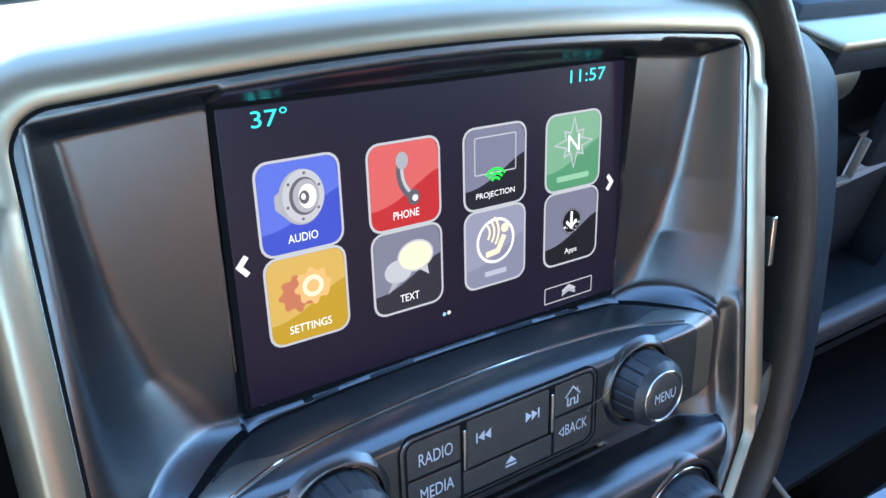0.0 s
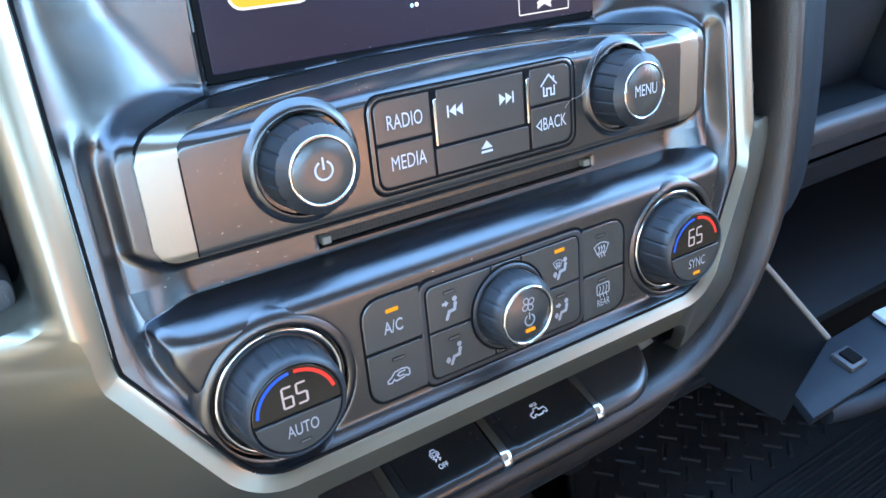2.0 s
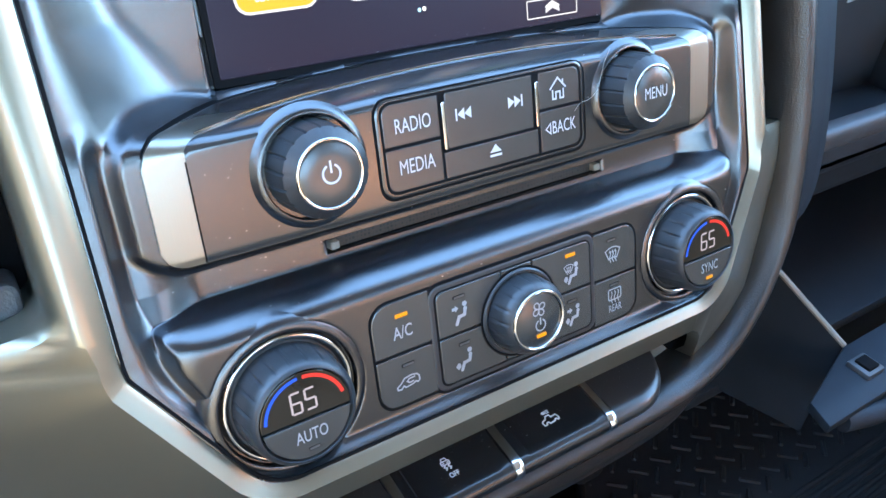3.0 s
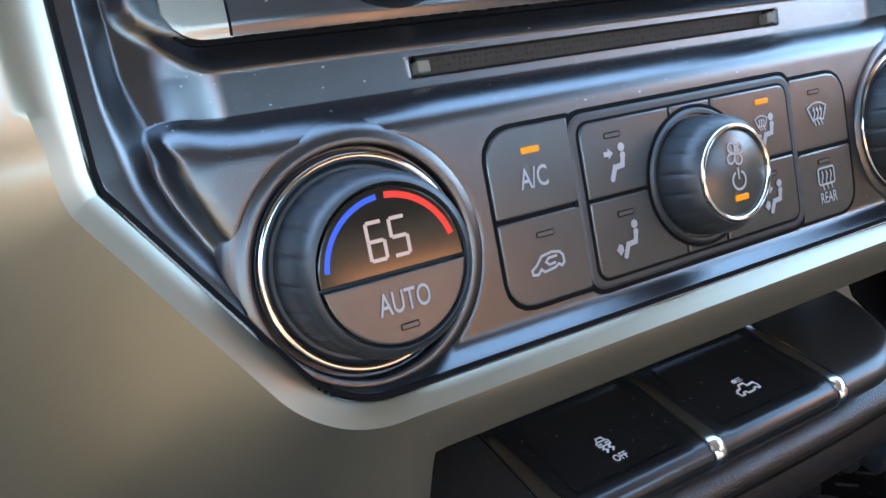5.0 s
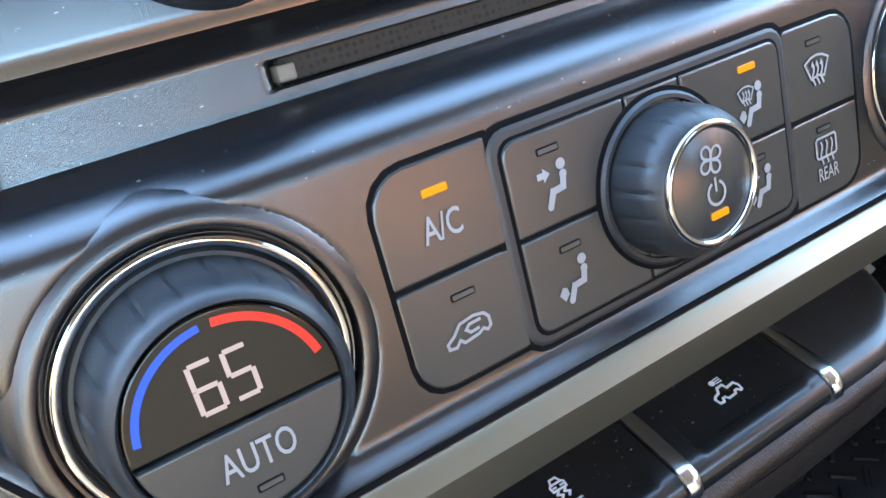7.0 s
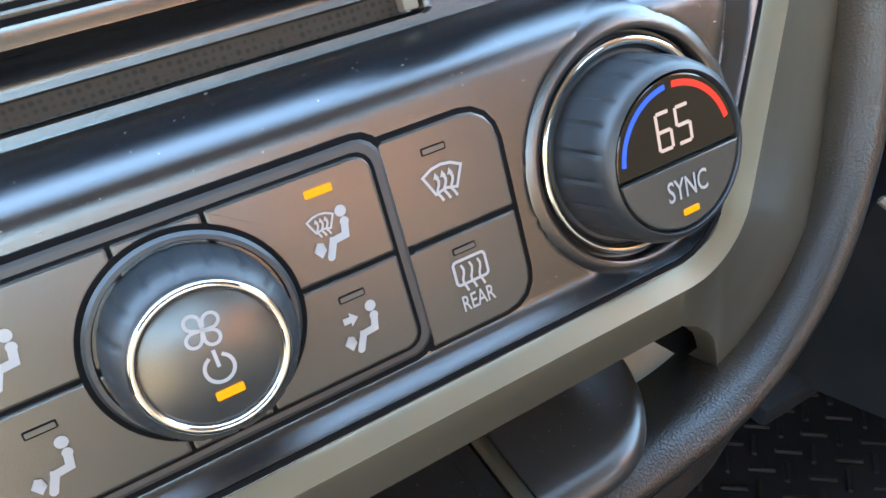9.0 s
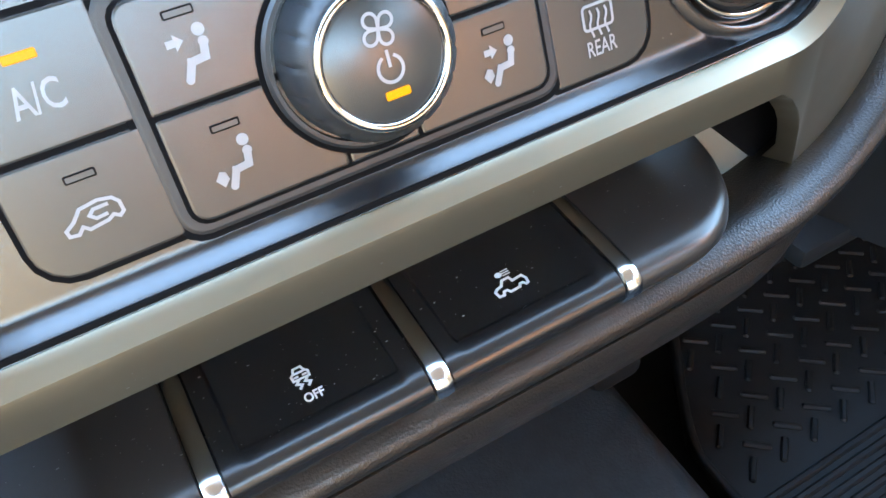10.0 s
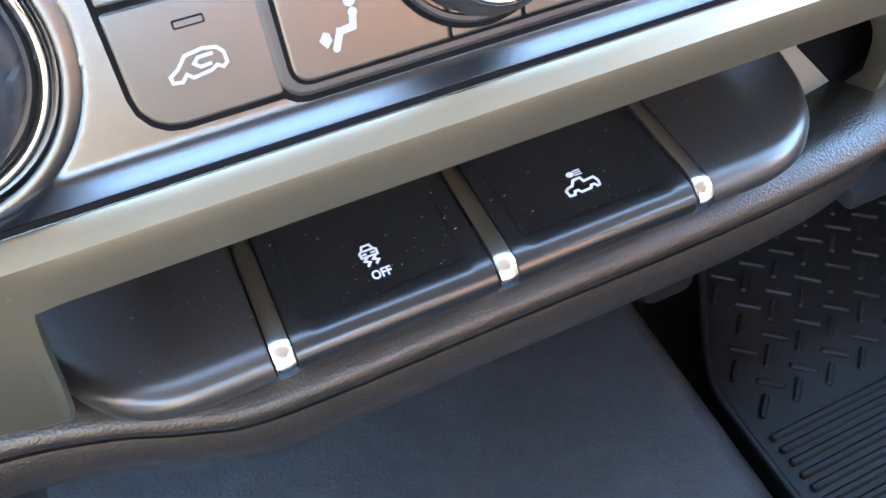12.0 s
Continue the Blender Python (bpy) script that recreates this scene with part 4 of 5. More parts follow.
def key(u0, u1, label, end=0):
    """A switch between u0 and u1; an end cover sweeps back round its outer corner."""
    rows = []
    n = 30 if end else 90
    for i in range(n + 1):
        t = i / n
        if end:
            t = 1 - (1 - t) ** 1.8 if end > 0 else t ** 1.8
        u = u0 + (u1 - u0) * t
        back = 0.0
        if end:
            far = t if end > 0 else 1 - t
            back = 33 * (1 - math.sqrt(max(0.0, 1 - (max(0.0, far - 0.30) / 0.70) ** 2.4)))
        row = []
        for k, (y, z) in enumerate(key_section()):
            if not end and y < 16 and z > -79.6:
                dent = 1.4 * ease(4, 5.6, u - u0) * ease(4, 5.6, u1 - u) * ease(-10.6, -8.6, y)
                z -= dent
            w = min(back, 19.5 - y) if y < 19.5 else 0.0
            row.append((u, y + w, z + w * 0.42))
        rows.append(row)
    bm = mesh_rows(rows)
    for side in (0, -1):
        bm.faces.new([bm.verts.new([c * MM for c in p]) for p in rows[side]])
    bmesh.ops.remove_doubles(bm, verts=bm.verts, dist=1e-6)
    return part("switch_key", bm, BLANK if end else GLOSS, bank, label)


STRIPS = (-55.6, -0.9, 54.9)
key(-105, -58.4, "blank black switch cover with a rounded end", -1)
k1 = key(-52.9, -3.7, "black traction control switch")
k2 = key(1.9, 52.1, "black cargo lamp switch")
key(57.7, 105, "blank black switch cover with a rounded end", 1)
for u in STRIPS:
    rows = []
    for du, lift in ((-2.5, 0.0), (-2.2, 0.75), (-1.2, 1.15), (0.0, 1.3), (1.2, 1.15), (2.2, 0.75), (2.5, 0.0)):
        rows.append([(u + du, y - (0.4 if i < 9 else 0.9) * lift, z + lift * (0.9 if i < 9 else 0.6 if i < 11 else 0.1)) for i, (y, z) in enumerate(key_section())])
    part("chrome_strip", mesh_rows(rows), STRIP, bank, "polished chrome divider strip")


def on_key(bm, k, mat):
    """Lay a flat print drawn round (u, z = offset up the key) onto the sloping top of a switch."""
    for v in bm.verts:
        w = v.co.z / MM
        yy = -2.0 + w * 0.914
        zz = -75.4 + w * 0.405
        v.co.y, v.co.z = (yy - 0.12) * MM, (zz - 1.0) * MM
    return part("legend", bm, mat, k)


car = [(-31.6, 1.4), (-31.8, 3.4), (-30.8, 4.2), (-30.1, 6.0), (-27.5, 6.0), (-26.8, 4.2), (-25.8, 3.4), (-26.0, 1.4), (-31.6, 1.4)]
skid = [[(c + 0.2, 1.0), (c - 0.9, -0.1), (c + 0.7, -1.0), (c - 0.4, -2.2)] for c in (-30.2, -27.2)]
on_key(sized(join(stroke([car, [(-31.0, 4.0), (-26.6, 4.0)], [(-30.9, 2.6), (-29.7, 2.6)], [(-27.9, 2.6), (-26.7, 2.6)]], 0.85, 0), stroke(skid, 0.95, 0)), -28.8, 4.0, 0.70), k1, KEY_LEGEND)
on_key(words("OFF", -28.0, -3.3, 0, 4.9, 2.6, 0.03), k1, KEY_LEGEND)
pickup = [(22.6, -2.4), (22.3, -0.5), (23.3, 0.3), (25.0, 0.7), (26.2, 2.4), (28.5, 2.5), (28.9, 0.9), (32.2, 1.2), (32.9, -0.4), (32.6, -2.0), (31.8, -2.2), (31.2, -1.3), (30.2, -1.3), (29.6, -2.2), (26.4, -2.4), (25.8, -1.4), (24.7, -1.4), (24.1, -2.5), (22.6, -2.4)]
beams = [[(27.6, z), (29.9, z)] for z in (5.4, 4.6, 3.8)]
on_key(sized(join(stroke([pickup], 0.85, 0), stroke(beams, 0.45, 0), disc(26.4, 4.6, 1.2, 0, 16, 1.0)), 27.4, 0.6, 0.87), k2, KEY_LEGEND)

# ---- padded roll along the lower and passenger edge of the stack ----
LOWER = [(0, 22), (0, 4), (2.5, -3), (6.5, -7.2), (9.5, -8), (12, -7), (13.2, -4.5), (13.9, -2.5), (14.7, -5), (20, -5), (29, 0), (39, 13), (49, 30), (49, 80)]
RIGHT = [(0, 30), (0, 8), (1.6, 1), (5.5, -4.5), (10, -6), (14, -4.5), (17, -1), (19.5, 2), (27, 5), (40, 9.5), (55, 15), (70, 20.5), (72, 23), (72, 60)]
THIN = [(0, 34), (0, 10), (1.2, 3), (4, -3.5), (8, -6), (11.5, -4.5), (14, -1), (15.5, 3), (16.5, 6), (18, 11), (20, 17), (22, 24), (23.5, 32), (23.5, 60)]
INNER = [(-300, -62, 0.18, -0.98, 0), (-230, -62, 0.18, -0.98, 0), (-170, -69, 0.1, -1, 0), (-120, -74, 0.05, -1, 0), (-97, -80, 0.05, -1, 0), (-80, -87.5, 0.02, -1, 0), (-60, -92.5, 0, -1, 0), (0, -92.5, 0, -1, 0), (60, -92.5, 0.02, -1, 0), (100, -91, 0.12, -0.99, 0.1),
         (127, -88.5, 0.33, -0.94, 0.4), (149, -81, 0.6, -0.8, 0.8), (168, -66.5, 0.76, -0.65, 1), (183, -46, 0.88, -0.47, 1), (192, -22, 0.96, -0.28, 1.8), (196, 5, 0.99, -0.1, 2), (198, 35, 1, 0, 2), (197, 65, 1, 0.04, 2), (195, 95, 1, 0.1, 2),
         (190, 125, 0.98, 0.2, 2), (182, 155, 0.95, 0.3, 2), (172, 180, 0.9, 0.43, 1.6), (160, 202, 0.84, 0.54, 1), (146, 222, 0.8, 0.6, 1), (128, 244, 0.75, 0.66, 1)]


def smooth_path(stations, n=5):
    out = []
    for i in range(len(stations) - 1):
        p = [stations[max(0, min(len(stations) - 1, i + d))] for d in (-1, 0, 1, 2)]
        for k in range(n):
            t = k / n
            out.append([0.5 * (2 * b + (c - a) * t + (2 * a - 5 * b + 4 * c - d) * t * t + (3 * b - a - 3 * c + d) * t ** 3) for a, b, c, d in zip(*p)])
    return out + [list(stations[-1])]


rows, outer = [], []
for u, v, nx, nz, kind in smooth_path(INNER):
    prof = blend(LOWER, THIN, ease(0, 1, kind)) if kind <= 1 else blend(THIN, RIGHT, min(1.0, kind - 1))
    rows.append([(u + nx * o, d, v + nz * o) for o, d in prof])
    if kind > 1.3:
        outer.append([(u + nx * o, d - 0.5, v + nz * o) for o, d in prof[8:13]] + [(u + nx * (prof[13][0] + 0.6), prof[13][1], v + nz * prof[13][0])])
bolster = thing("padded_dash_roll", "dark brown grained vinyl roll along the lower dash edge", "dashboard trim", mesh_rows(rows), VINYL, smooth=60)
part("side_panel", mesh_rows(outer), BLACKIN, bolster, "charcoal grained panel beside the glove box", smooth=60)
part("lower_clip", plate(rounded(52, -136, 72, -119, 5), 9, 40, 3.0), GAP, bolster, "small grey plastic clip under the dash edge")

# ---- side air vents ----
for s in (-1, 1):
    vent = thing("air_vent", "narrow vertical dashboard air vent with a chrome tipped lever", "air vent", group="side vents")
    pts = [(x * s, z) for x, z in rounded(159, 36, 200, 190, 8)]
    part("housing", plate(pts if s > 0 else pts[::-1], 30, 40, 1), GAP, vent, "black vent cavity")
    for x, y0 in ((171, 9), (183, 14)):
        part("vane", plate([(s * a, b) for a, b in rounded(x - 0.9, 48, x + 0.9, 184, 0.6)], y0, 30, 0.5), DASH, vent)
    part("vane_stop", plate([(s * a, b) for a, b in rounded(163, 38, 196, 50, 4)], 12, 30, 2), DASH, vent)
    part("lever", plate([(s * a, b) for a, b in rounded(177.5, 92.5, 181.5, 119.5, 1.6)], 1.5, 12, 1.2), CHROME, vent, "chrome tipped vent lever")

# ---- passenger side of the dash, in room axes ----


def box(x0, y0, z0, x1, y1, z1, bevel=0.004, seg=2):
    bm = bmesh.new()
    bmesh.ops.create_cube(bm, size=1.0)
    for v in bm.verts:
        v.co = ((x0 + x1) / 2 + v.co.x * (x1 - x0), (y0 + y1) / 2 + v.co.y * (y1 - y0), (z0 + z1) / 2 + v.co.z * (z1 - z0))
    if bevel:
        bmesh.ops.bevel(bm, geom=list(bm.edges), offset=bevel, segments=seg, affect="EDGES", profile=0.5)
    return bm


ROOM = Matrix.Identity(4)
X0, X1 = 0.292, 0.86
upper = thing("upper_glove_box", "open dark upper glove compartment with a front lip", "glove box", place=ROOM)
part("compartment_floor", box(X0, 0.060, 0.545, X1, 0.140, 0.558, 0.003), BLACKIN, upper)
part("compartment_back", box(X0, 0.134, 0.545, X1, 0.150, 0.80), DARKIN, upper)
part("compartment_side", box(X0 - 0.012, 0.07, 0.55, X0, 0.15, 0.72, 0.002), DARKIN, upper)
part("front_lip", box(X0 + 0.03, 0.052, 0.572, X1, 0.068, 0.590, 0.005, 3), DASH, upper, "smooth charcoal front lip")
part("lip_step", box(X0 + 0.02, 0.060, 0.545, X1, 0.074, 0.571, 0.006, 3), DARKIN, upper)
part("divider", box(0.527, 0.104, 0.556, 0.533, 0.135, 0.642, 0.002), DARKIN, upper)
part("latch_frame", join(box(0.325, 0.094, 0.682, 0.3735, 0.100, 0.686, 0.001), box(0.3705, 0.094, 0.6862, 0.3735, 0.100, 0.716, 0.001)), POCKET, upper, "pale grey edge of the latch opening")
part("latch_opening", box(0.325, 0.101, 0.684, 0.371, 0.133, 0.716, 0.001), GAP, upper)
lid = part("lid", box(0.300, 0.104, 0.764, X1, 0.24, 0.783, 0.004), BLACKIN, upper, "raised dark lid")
part("lid_flap", box(0.378, 0.090, 0.694, X1, 0.103, 0.766, 0.004), BLACKIN, lid)
part("lid_trim", box(0.289, 0.098, 0.782, X1, 0.24, 0.790, 0.003), SILVER, lid, "silver edged top of the lid")
sheet = thing("paper_leaflet", "printed white paper leaflet propped in the glove compartment", "paper", box(0, -0.0012, 0, 0.15, 0, 0.050, 0), PAPER, place=pose(0.442, 0.1335, 0.641, 0, -7, 0))
for i in range(5):
    part("print_line", box(0.012 + 0.006 * (i % 2), -0.0018, 0.008 + 0.008 * i, 0.13 - 0.02 * (i % 3), -0.0013, 0.011 + 0.008 * i, 0), INK, sheet)
trim = thing("hinge_cover", "rounded silver beige hinge cover beside the glove box", "dashboard trim", box(0.262, 0.105, 0.736, 0.352, 0.165, 0.779, 0.019, 5), SILVER, place=ROOM)
mid = thing("passenger_dash", "charcoal grained passenger side dashboard", "dashboard", place=ROOM)
part("mid_panel", box(X0 - 0.02, 0.075, 0.505, X1, 0.105, 0.545, 0.008, 3), BLACKIN, mid)
part("top_pad", box(-0.9, 0.20, 0.83, 0.9, 0.80, 0.86, 0.012, 3), DASH, mid)
part("trim_panel", box(0.20, 0.20, 0.73, X1, 0.24, 0.88, 0.02, 4), SILVER, mid, "smooth silver grey upper dash panel")
low = thing("lower_glove_box", "open dark lower glove box with its door hanging down", "glove box", place=ROOM)
part("compartment_back", box(0.26, 0.24, 0.36, X1, 0.26, 0.56), BLACKIN, low)
part("compartment_side", box(0.245, 0.05, 0.36, 0.26, 0.26, 0.56), BLACKIN, low)
part("compartment_floor", box(0.26, 0.04, 0.36, X1, 0.26, 0.375), BLACKIN, low)


def tilted(bm, m):
    bmesh.ops.transform(bm, matrix=m, verts=bm.verts)
    return bm


def rod(a, b, r, n=8):
    a, b = Vector(a), Vector(b)
    bm = bmesh.new()
    bmesh.ops.create_cone(bm, cap_ends=True, segments=n, radius1=r, radius2=r, depth=(b - a).length)
    q = (b - a).to_track_quat("Z", "Y").to_matrix().to_4x4()
    bmesh.ops.transform(bm, matrix=Matrix.Translation((a + b) / 2) @ q, verts=bm.verts)
    return bm


def slab(points, low, high):
    """A flat panel from corners in plan, between two heights."""
    bm = bmesh.new()
    bottom, top = [[bm.verts.new((x, y, z)) for x, y in points] for z in (low, high)]
    bm.faces.new(bottom)
    bm.faces.new(top)
    for i in range(len(points)):
        j = (i + 1) % len(points)
        bm.faces.new((bottom[i], bottom[j], top[j], top[i]))
    bmesh.ops.bevel(bm, geom=list(bm.edges), offset=0.0015, segments=2, affect="EDGES", profile=0.5)
    return bm


def tube(path, r, n=10):
    """A round bar along a level path."""
    rows = []
    pts = [Vector(p) for p in path]
    for i, p in enumerate(pts):
        d = (pts[min(i + 1, len(pts) - 1)] - pts[max(i - 1, 0)]).normalized()
        side = d.cross(Vector((0, 0, 1))).normalized()
        up = side.cross(d)
        rows.append([(p + r * (math.cos(2 * math.pi * k / n) * side + math.sin(2 * math.pi * k / n) * up)) / MM for k in range(n)])
    return mesh_rows(rows, closed=True, caps=True)


door = part("door", slab([(0.245, -0.064), (0.72, -0.064), (0.72, -0.018), (0.322, -0.022), (0.252, -0.044)], 0.450, 0.458), BLACKIN, low, "hanging dark glove box door")
part("door_rim", tube(smooth_path([(0.27, -0.060, 0.446), (0.30, -0.067, 0.445), (0.34, -0.071, 0.444), (0.46, -0.075, 0.444), (0.72, -0.076, 0.444)], 4), 0.008), BLACKIN, low, "rounded outer rim of the door")
cheek = bmesh.new()
for dx in (0.0, 0.003):
    cheek.faces.new([cheek.verts.new((x + dx, y, z)) for x, y, z in ((0.290, 0.030, 0.503), (0.318, -0.022, 0.460), (0.318, -0.022, 0.37), (0.290, 0.06, 0.37))])
part("door_cheek", cheek, BLACKIN, low)
part("latch_frame", box(0.305, -0.052, 0.456, 0.325, -0.034, 0.462, 0.002), DASH, door)
part("latch", box(0.309, -0.049, 0.458, 0.321, -0.037, 0.464, 0.001), GAP, door, "black square latch")
part("door_stay", rod((0.291, 0.029, 0.503), (0.319, -0.023, 0.461), 0.0022), POCKET, low, "pale grey door edge")
papers = thing("booklet", "pale blue white booklet in the open glove box", "booklet", box(0, 0, 0, 0.10, 0.035, 0.004, 0.001), PAPER, place=pose(0.372, -0.058, 0.4595, 0, 0, -4))

# ---- floor ----
floor = thing("floor", "dark carpeted cabin floor", "floor", box(-0.95, -1.7, -0.04, 0.95, 0.9, 0.0, 0), CARPET, kind="structure", place=ROOM)
hump_body = box(-0.24, -0.9, 0.0, 0.237, 0.42, 0.17, 0.02, 3)
for v in hump_body.verts:
    if v.co.x > 0:
        v.co.x += 0.12 * max(-0.35, min(0.0, v.co.y - 0.155))
hump = thing("floor_hump", "dark plastic cover over the transmission hump", "floor cover", hump_body, HUMP, kind="structure", place=ROOM)
mat = thing("floor_mat", "black rubber floor mat with raised treads and ribs", "floor mat", place=ROOM)
part("sheet", slab([(0.292, -0.45), (0.80, -0.45), (0.80, 0.40), (0.485, 0.40), (0.375, 0.225), (0.304, 0.12), (0.292, 0.05)], 0.03, 0.05), MAT, mat)
part("rim", tube(smooth_path([(0.296, -0.45, 0.05), (0.296, -0.20, 0.05), (0.296, 0.05, 0.05), (0.308, 0.12, 0.05), (0.379, 0.225, 0.05), (0.488, 0.395, 0.05)], 4), 0.0045), MAT, mat, "raised rim of the mat")
tread = box(-0.013, -0.003, 0, 0.013, 0.003, 0.0045, 0.0016, 1)
me = bpy.data.meshes.new("tread")
tread.to_mesh(me)
tread.free()
me.materials.append(MAT)
for i in range(-2, 11):
    for j in range(-2, 7):
        for dx, dy, turn in ((0.0, 0.0, -41), (-0.0205, -0.0155, 42)):
            x, y = 0.385 + 0.0375 * i + dx, 0.119 + 0.040 * j + dy
            if y > 0.042 and x > 0.322 + 0.66 * max(0.0, y - 0.12):
                t = new("tread", me)
                t.parent = mat
                t.matrix_local = pose(x, y, 0.0495, 0, 0, turn)
rib = box(0.31, -0.0035, 0, 0.78, 0.0035, 0.006, 0.0018, 1)
me = bpy.data.meshes.new("rib")
rib.to_mesh(me)
rib.free()
me.materials.append(MAT)
for j in range(34):
    t = new("rib", me)
    t.parent = mat
    t.matrix_local = pose(0, 0.035 - 0.0125 * j, 0.0495, 0, 0, 0)

# ---- the cabin that closes the place ----
lower_dash = thing("lower_dash", "dark panel behind the centre stack", "dashboard", place=ROOM)
part("back_panel", box(-0.9, 0.42, 0.0, 0.9, 0.45, 0.84, 0), DARKIN, lower_dash)
part("core", box(-0.2, 0.14, 0.45, 0.2, 0.40, 0.8, 0.0), GAP, lower_dash)
part("driver_pad", box(-0.9, 0.10, 0.60, -0.23, 0.20, 0.86, 0.02, 3), DASH, lower_dash)


def shell(name, label, bm, m):
    return thing(name, label, "cabin wall", bm, m, kind="structure", place=ROOM)


for s, n in ((-1, "west"), (1, "east")):
    x0, x1 = (0.88, 0.95) if s > 0 else (-0.95, -0.88)
    # unseen sides: opening heights set how much sky the stack reflects
    shell("wall_" + n, "dark cabin side with open doorway and window openings", join(box(x0, 0.40, 0.0, x1, 0.9, 0.86, 0), box(x0, -0.62, 0.0, x1, 0.40, 0.60 if s < 0 else 0.86, 0), box(x0, -0.78, 0.0, x1, -0.62, 0.80, 0), box(x0, -1.7, 0.0, x1, -0.78, 0.88 if s < 0 else 1.08, 0), box(x0, -1.7, 0.88, x1, -1.58, 1.40, 0)), CHARCOAL)
    # pillars out of view, coloured and on the right widened to warm reflections
    shell("pillar_" + n, "unseen tan pillar behind the front door, coloured to warm reflections", box(x0, -0.78, 0.80, x1, -0.62, 1.40, 0) if s < 0 else join(box(x0, -1.10, 1.08, x1, -0.78, 1.40, 0), box(x0, -0.78, 0.80, x1, -0.62, 1.40, 0)), WARMTRIM)
# right part of the rear opening filled in to dim reflections
shell("wall_south", "unseen dark rear cabin wall with its window opening partly filled in", join(box(-0.95, -1.78, 0.0, 0.95, -1.7, 0.98, 0), box(-0.95, -1.78, 1.32, 0.95, -1.7, 1.40, 0), box(0.30, -1.78, 0.98, 0.95, -1.7, 1.32, 0)), CHARCOAL)
shell("wall_north", "dark bulkhead below the windscreen", box(-0.95, 0.9, 0.0, 0.95, 0.95, 0.86, 0), DARKIN)
thing("ceiling", "pale grey fabric headliner", "ceiling", box(-0.95, -1.78, 1.40, 0.95, -0.20, 1.44, 0), HEADLINER, kind="structure", place=ROOM)
for x, w, cloth, look_of in ((-0.48, 0.26, DUNE, "dune beige cloth driver seat"), (0.0, 0.2, DARKSEAT, "dark grey cloth middle seat with an added brown reflecting panel"), (0.48, 0.26, BLACKSEAT, "black cloth passenger seat with an added brown reflecting panel")):
    seat = thing("front_seat", look_of, "seat", group="front seats", place=pose(x, -0.10, 0))
    part("base", box(-w + 0.02, -0.92, 0.0, w - 0.02, -0.46, 0.26, 0.01), DARKIN, seat)
    part("cushion", box(-w, -0.95, 0.24, w, -0.40, 0.44, 0.05, 3), DARKSEAT if x == 0.0 else cloth, seat)
    part("backrest", tilted(box(-w, -0.16, 0.0, w, 0.0, 0.56, 0.05, 3), pose(0, -0.90, 0.40, 14, 0, 0)), cloth, seat)
    if x >= 0:
        # made-up panel out of view: its sunlit brown reflects in the stack
        part("reflection_panel", tilted(box(-w + 0.04 if x else 0.04, -0.05, 0.285, 0.03 if x else 0.13, 0.03, 0.40, 0.02, 3), pose(0, -0.90, 0.40, 14, 0, 0)), WARMTRIM, seat, "unseen brown panel added to the backrest for warm reflections")
thing("ground", "grey asphalt ground round the vehicle", "ground", box(-3000, -3000, -0.9, 3000, 3000, -0.6, 0), ASPHALT, kind="structure", place=ROOM)
# added wall out of view: keeps bright low sky out of the silver's reflections
thing("backdrop", "unseen tan wall added beside the vehicle to tint reflections", "wall", box(-6.2, -9, -0.6, -6.0, 7, 3.6, 0), TAN, kind="structure", place=ROOM)

# ---- dust and a hair ----
random.seed(11)
DUST = material("pale_dust", (0.33, 0.33, 0.32), 0.9)


def flakes(n, place):
    """Specks a few tenths of a millimetre across, each lying on the surface that place() names."""
    bms = []
    for _ in range(n):
        (x, y, z), (ty, tz) = place()
        s = random.choice((0.07, 0.08, 0.09, 0.11, 0.13, 0.16, 0.2, 0.4))
        a = random.uniform(0, math.pi)
        k = random.uniform(0.3, 1.0) if s < 0.15 else random.uniform(0.1, 0.3)
        bm = bmesh.new()
        pts = []
        for i in range(5):
            q = a + 2 * math.pi * i / 5
            du, dv = s * math.cos(q), s * k * math.sin(q)
            pts.append(bm.verts.new(((x + du) * MM, (y + ty * dv) * MM, (z + tz * dv) * MM)))
        bm.faces.new(pts)
        bms.append(bm)
    return join(*bms)


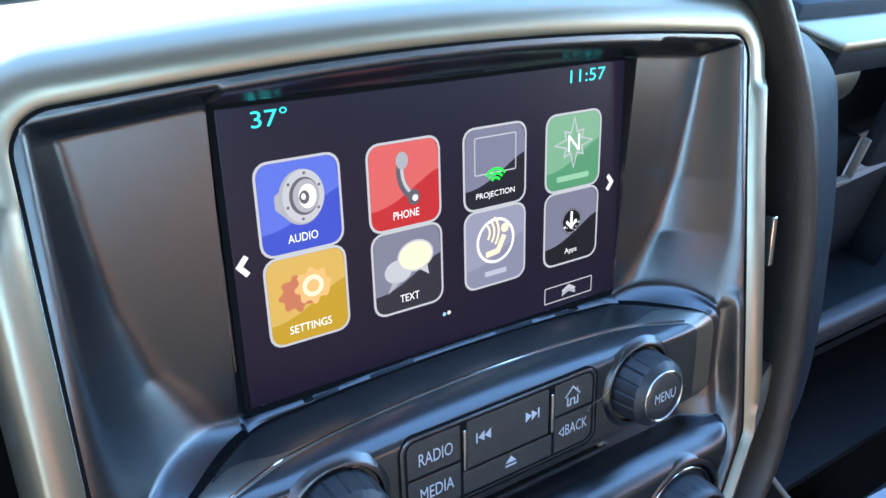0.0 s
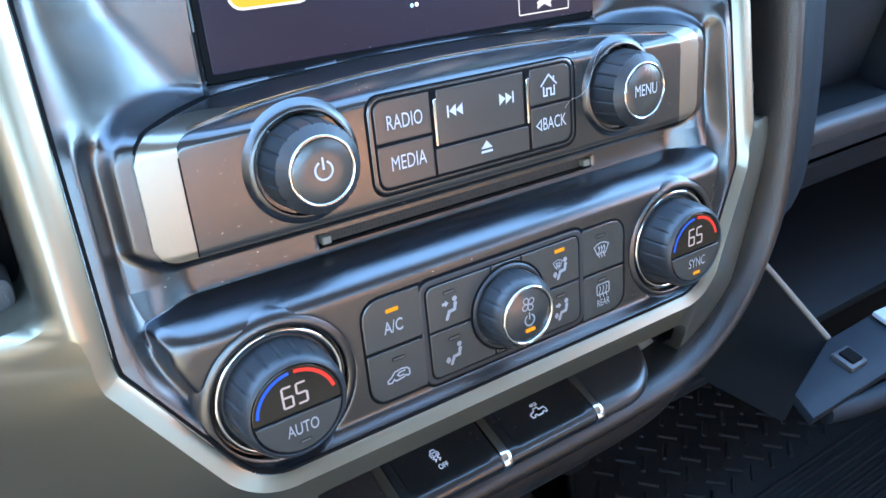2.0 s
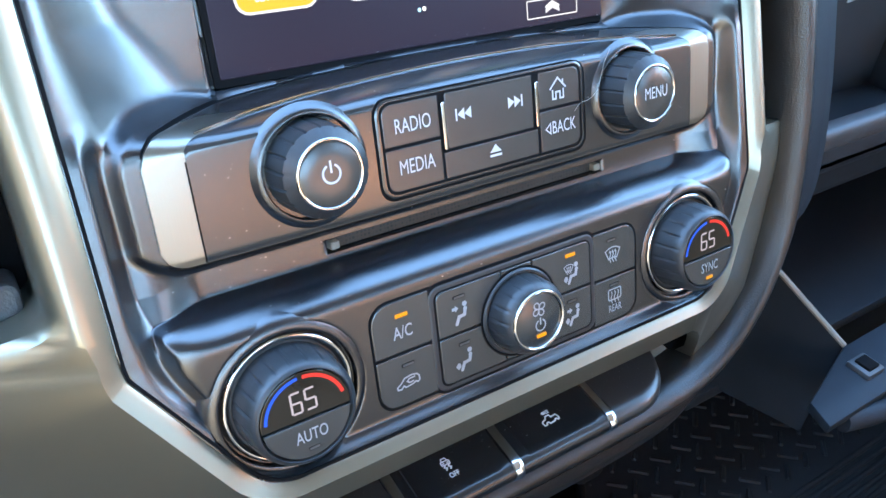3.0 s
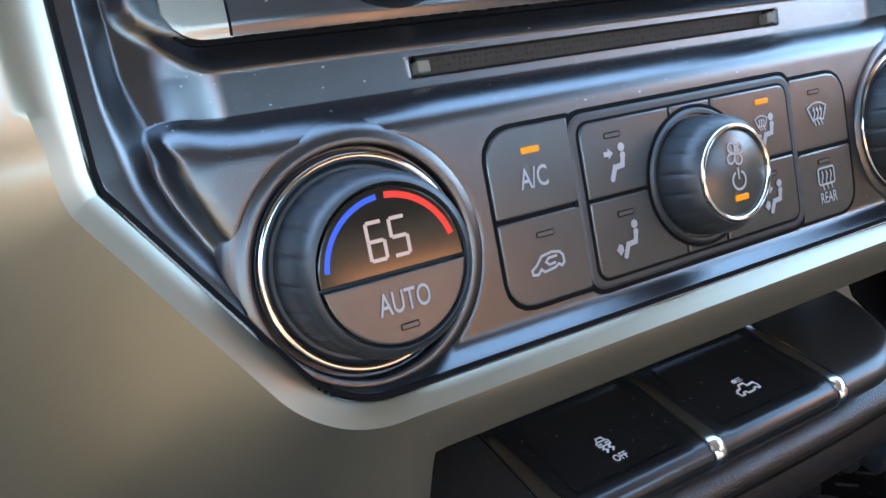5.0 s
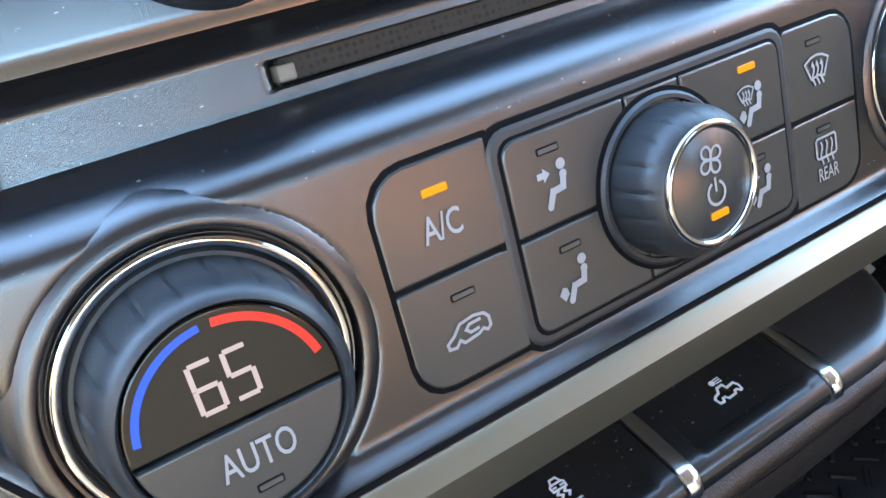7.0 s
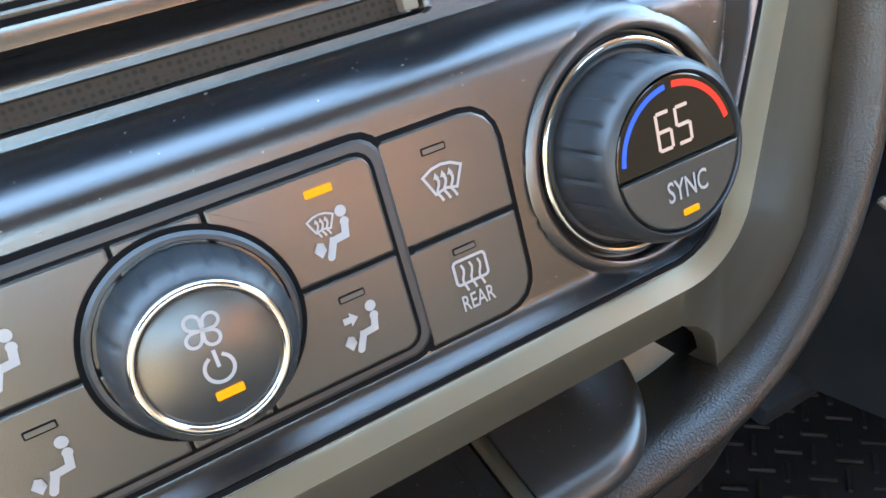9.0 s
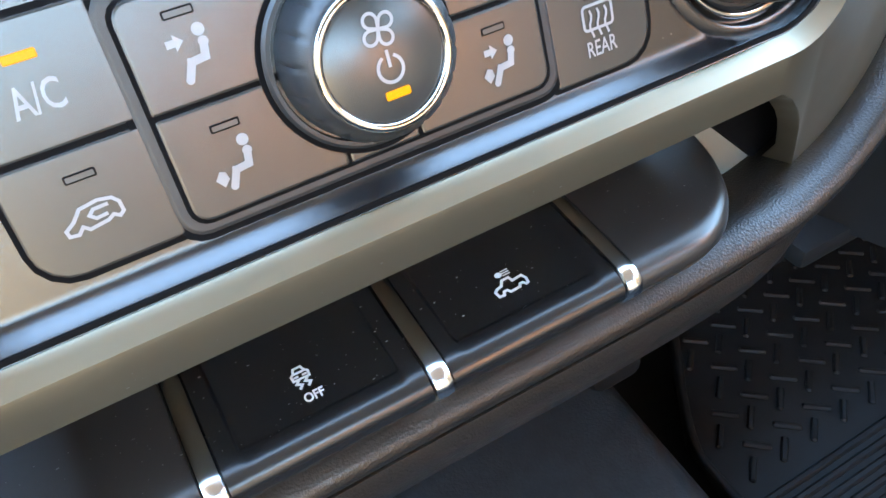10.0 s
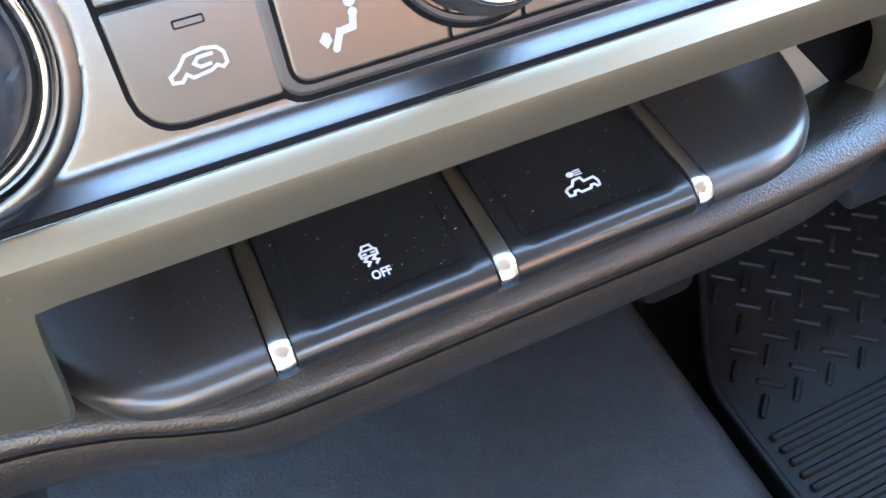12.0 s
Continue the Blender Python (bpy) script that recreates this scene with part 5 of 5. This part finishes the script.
def on_fascia():
    while True:
        u, v = random.uniform(-134, 134), random.uniform(-28, 44)
        if math.hypot(abs(u) - SPREAD, v - KNOB_Z) > 31 and not (abs(u) < 67 and (-29 < v < 20 or 31 < v < 41)) and v < 42:
            return (u, fascia_y(u, v) - 0.12, v), (0.0, 1.0)


def on_keys():
    u, w = random.uniform(-100, 98), random.uniform(-9, 15)
    y = -2 + w * 0.914
    dent = sum(1.4 * ease(4, 5.6, u - a) * ease(4, 5.6, b - u) * ease(-10.6, -8.6, y) for a, b in ((-52.9, -3.7), (1.9, 52.1)))
    return (u, y - 0.1, -75.4 + w * 0.405 + 0.12 - dent), (0.914, 0.405)


def on_plate():
    while True:
        u, v = random.uniform(-108, 108), random.uniform(48, 93)
        if math.hypot(abs(u) - 72, v - 69) > 22 and not (abs(u) < 49 and v < 87):
            return (u, radio_face(u, v) - 0.12, v), (0.0, 1.0)


def on_silver():
    u, o = random.uniform(-96, 96), random.uniform(6.5, 14.5)
    return (u, edge_y(-32) - 2.8 + 0.27 * (o - 5.2) - 0.12, -32 - o), (-0.26, 0.97)


tagged(part("dust", flakes(60, on_silver), DUST, silver), kind="stuff")
tagged(part("dust", flakes(170, on_fascia), DUST, fascia), kind="stuff")
tagged(part("dust", flakes(260, on_keys), DUST, bank), kind="stuff")
tagged(part("dust", flakes(60, on_plate), DUST, radio), kind="stuff")
tagged(part("dust", flakes(50, lambda: ((random.uniform(-84, 88), SCREEN_Y - 0.2, 97.0 + 3 * random.random() ** 3), (0, 1))), DUST, screen), kind="stuff")
hair = [(41.5, 66.0, -11.6), (44.5, 68.8, -11.9), (49.0, 69.4, -11.9), (53.0, 72.2, -12.4), (55.0, 77.0, -12.6), (57.0, 83.0, -12.8), (61.0, 87.5, -12.0)]
rows = []
for x, z, y in smooth_path(hair, 6):
    rows.append([(x + 0.09 * math.cos(q), y, z + 0.09 * math.sin(q)) for q in (0, 2.1, 4.2)])
part("hair", mesh_rows(rows, closed=True), DUST, radio, "stray pale hair caught beside the knob")
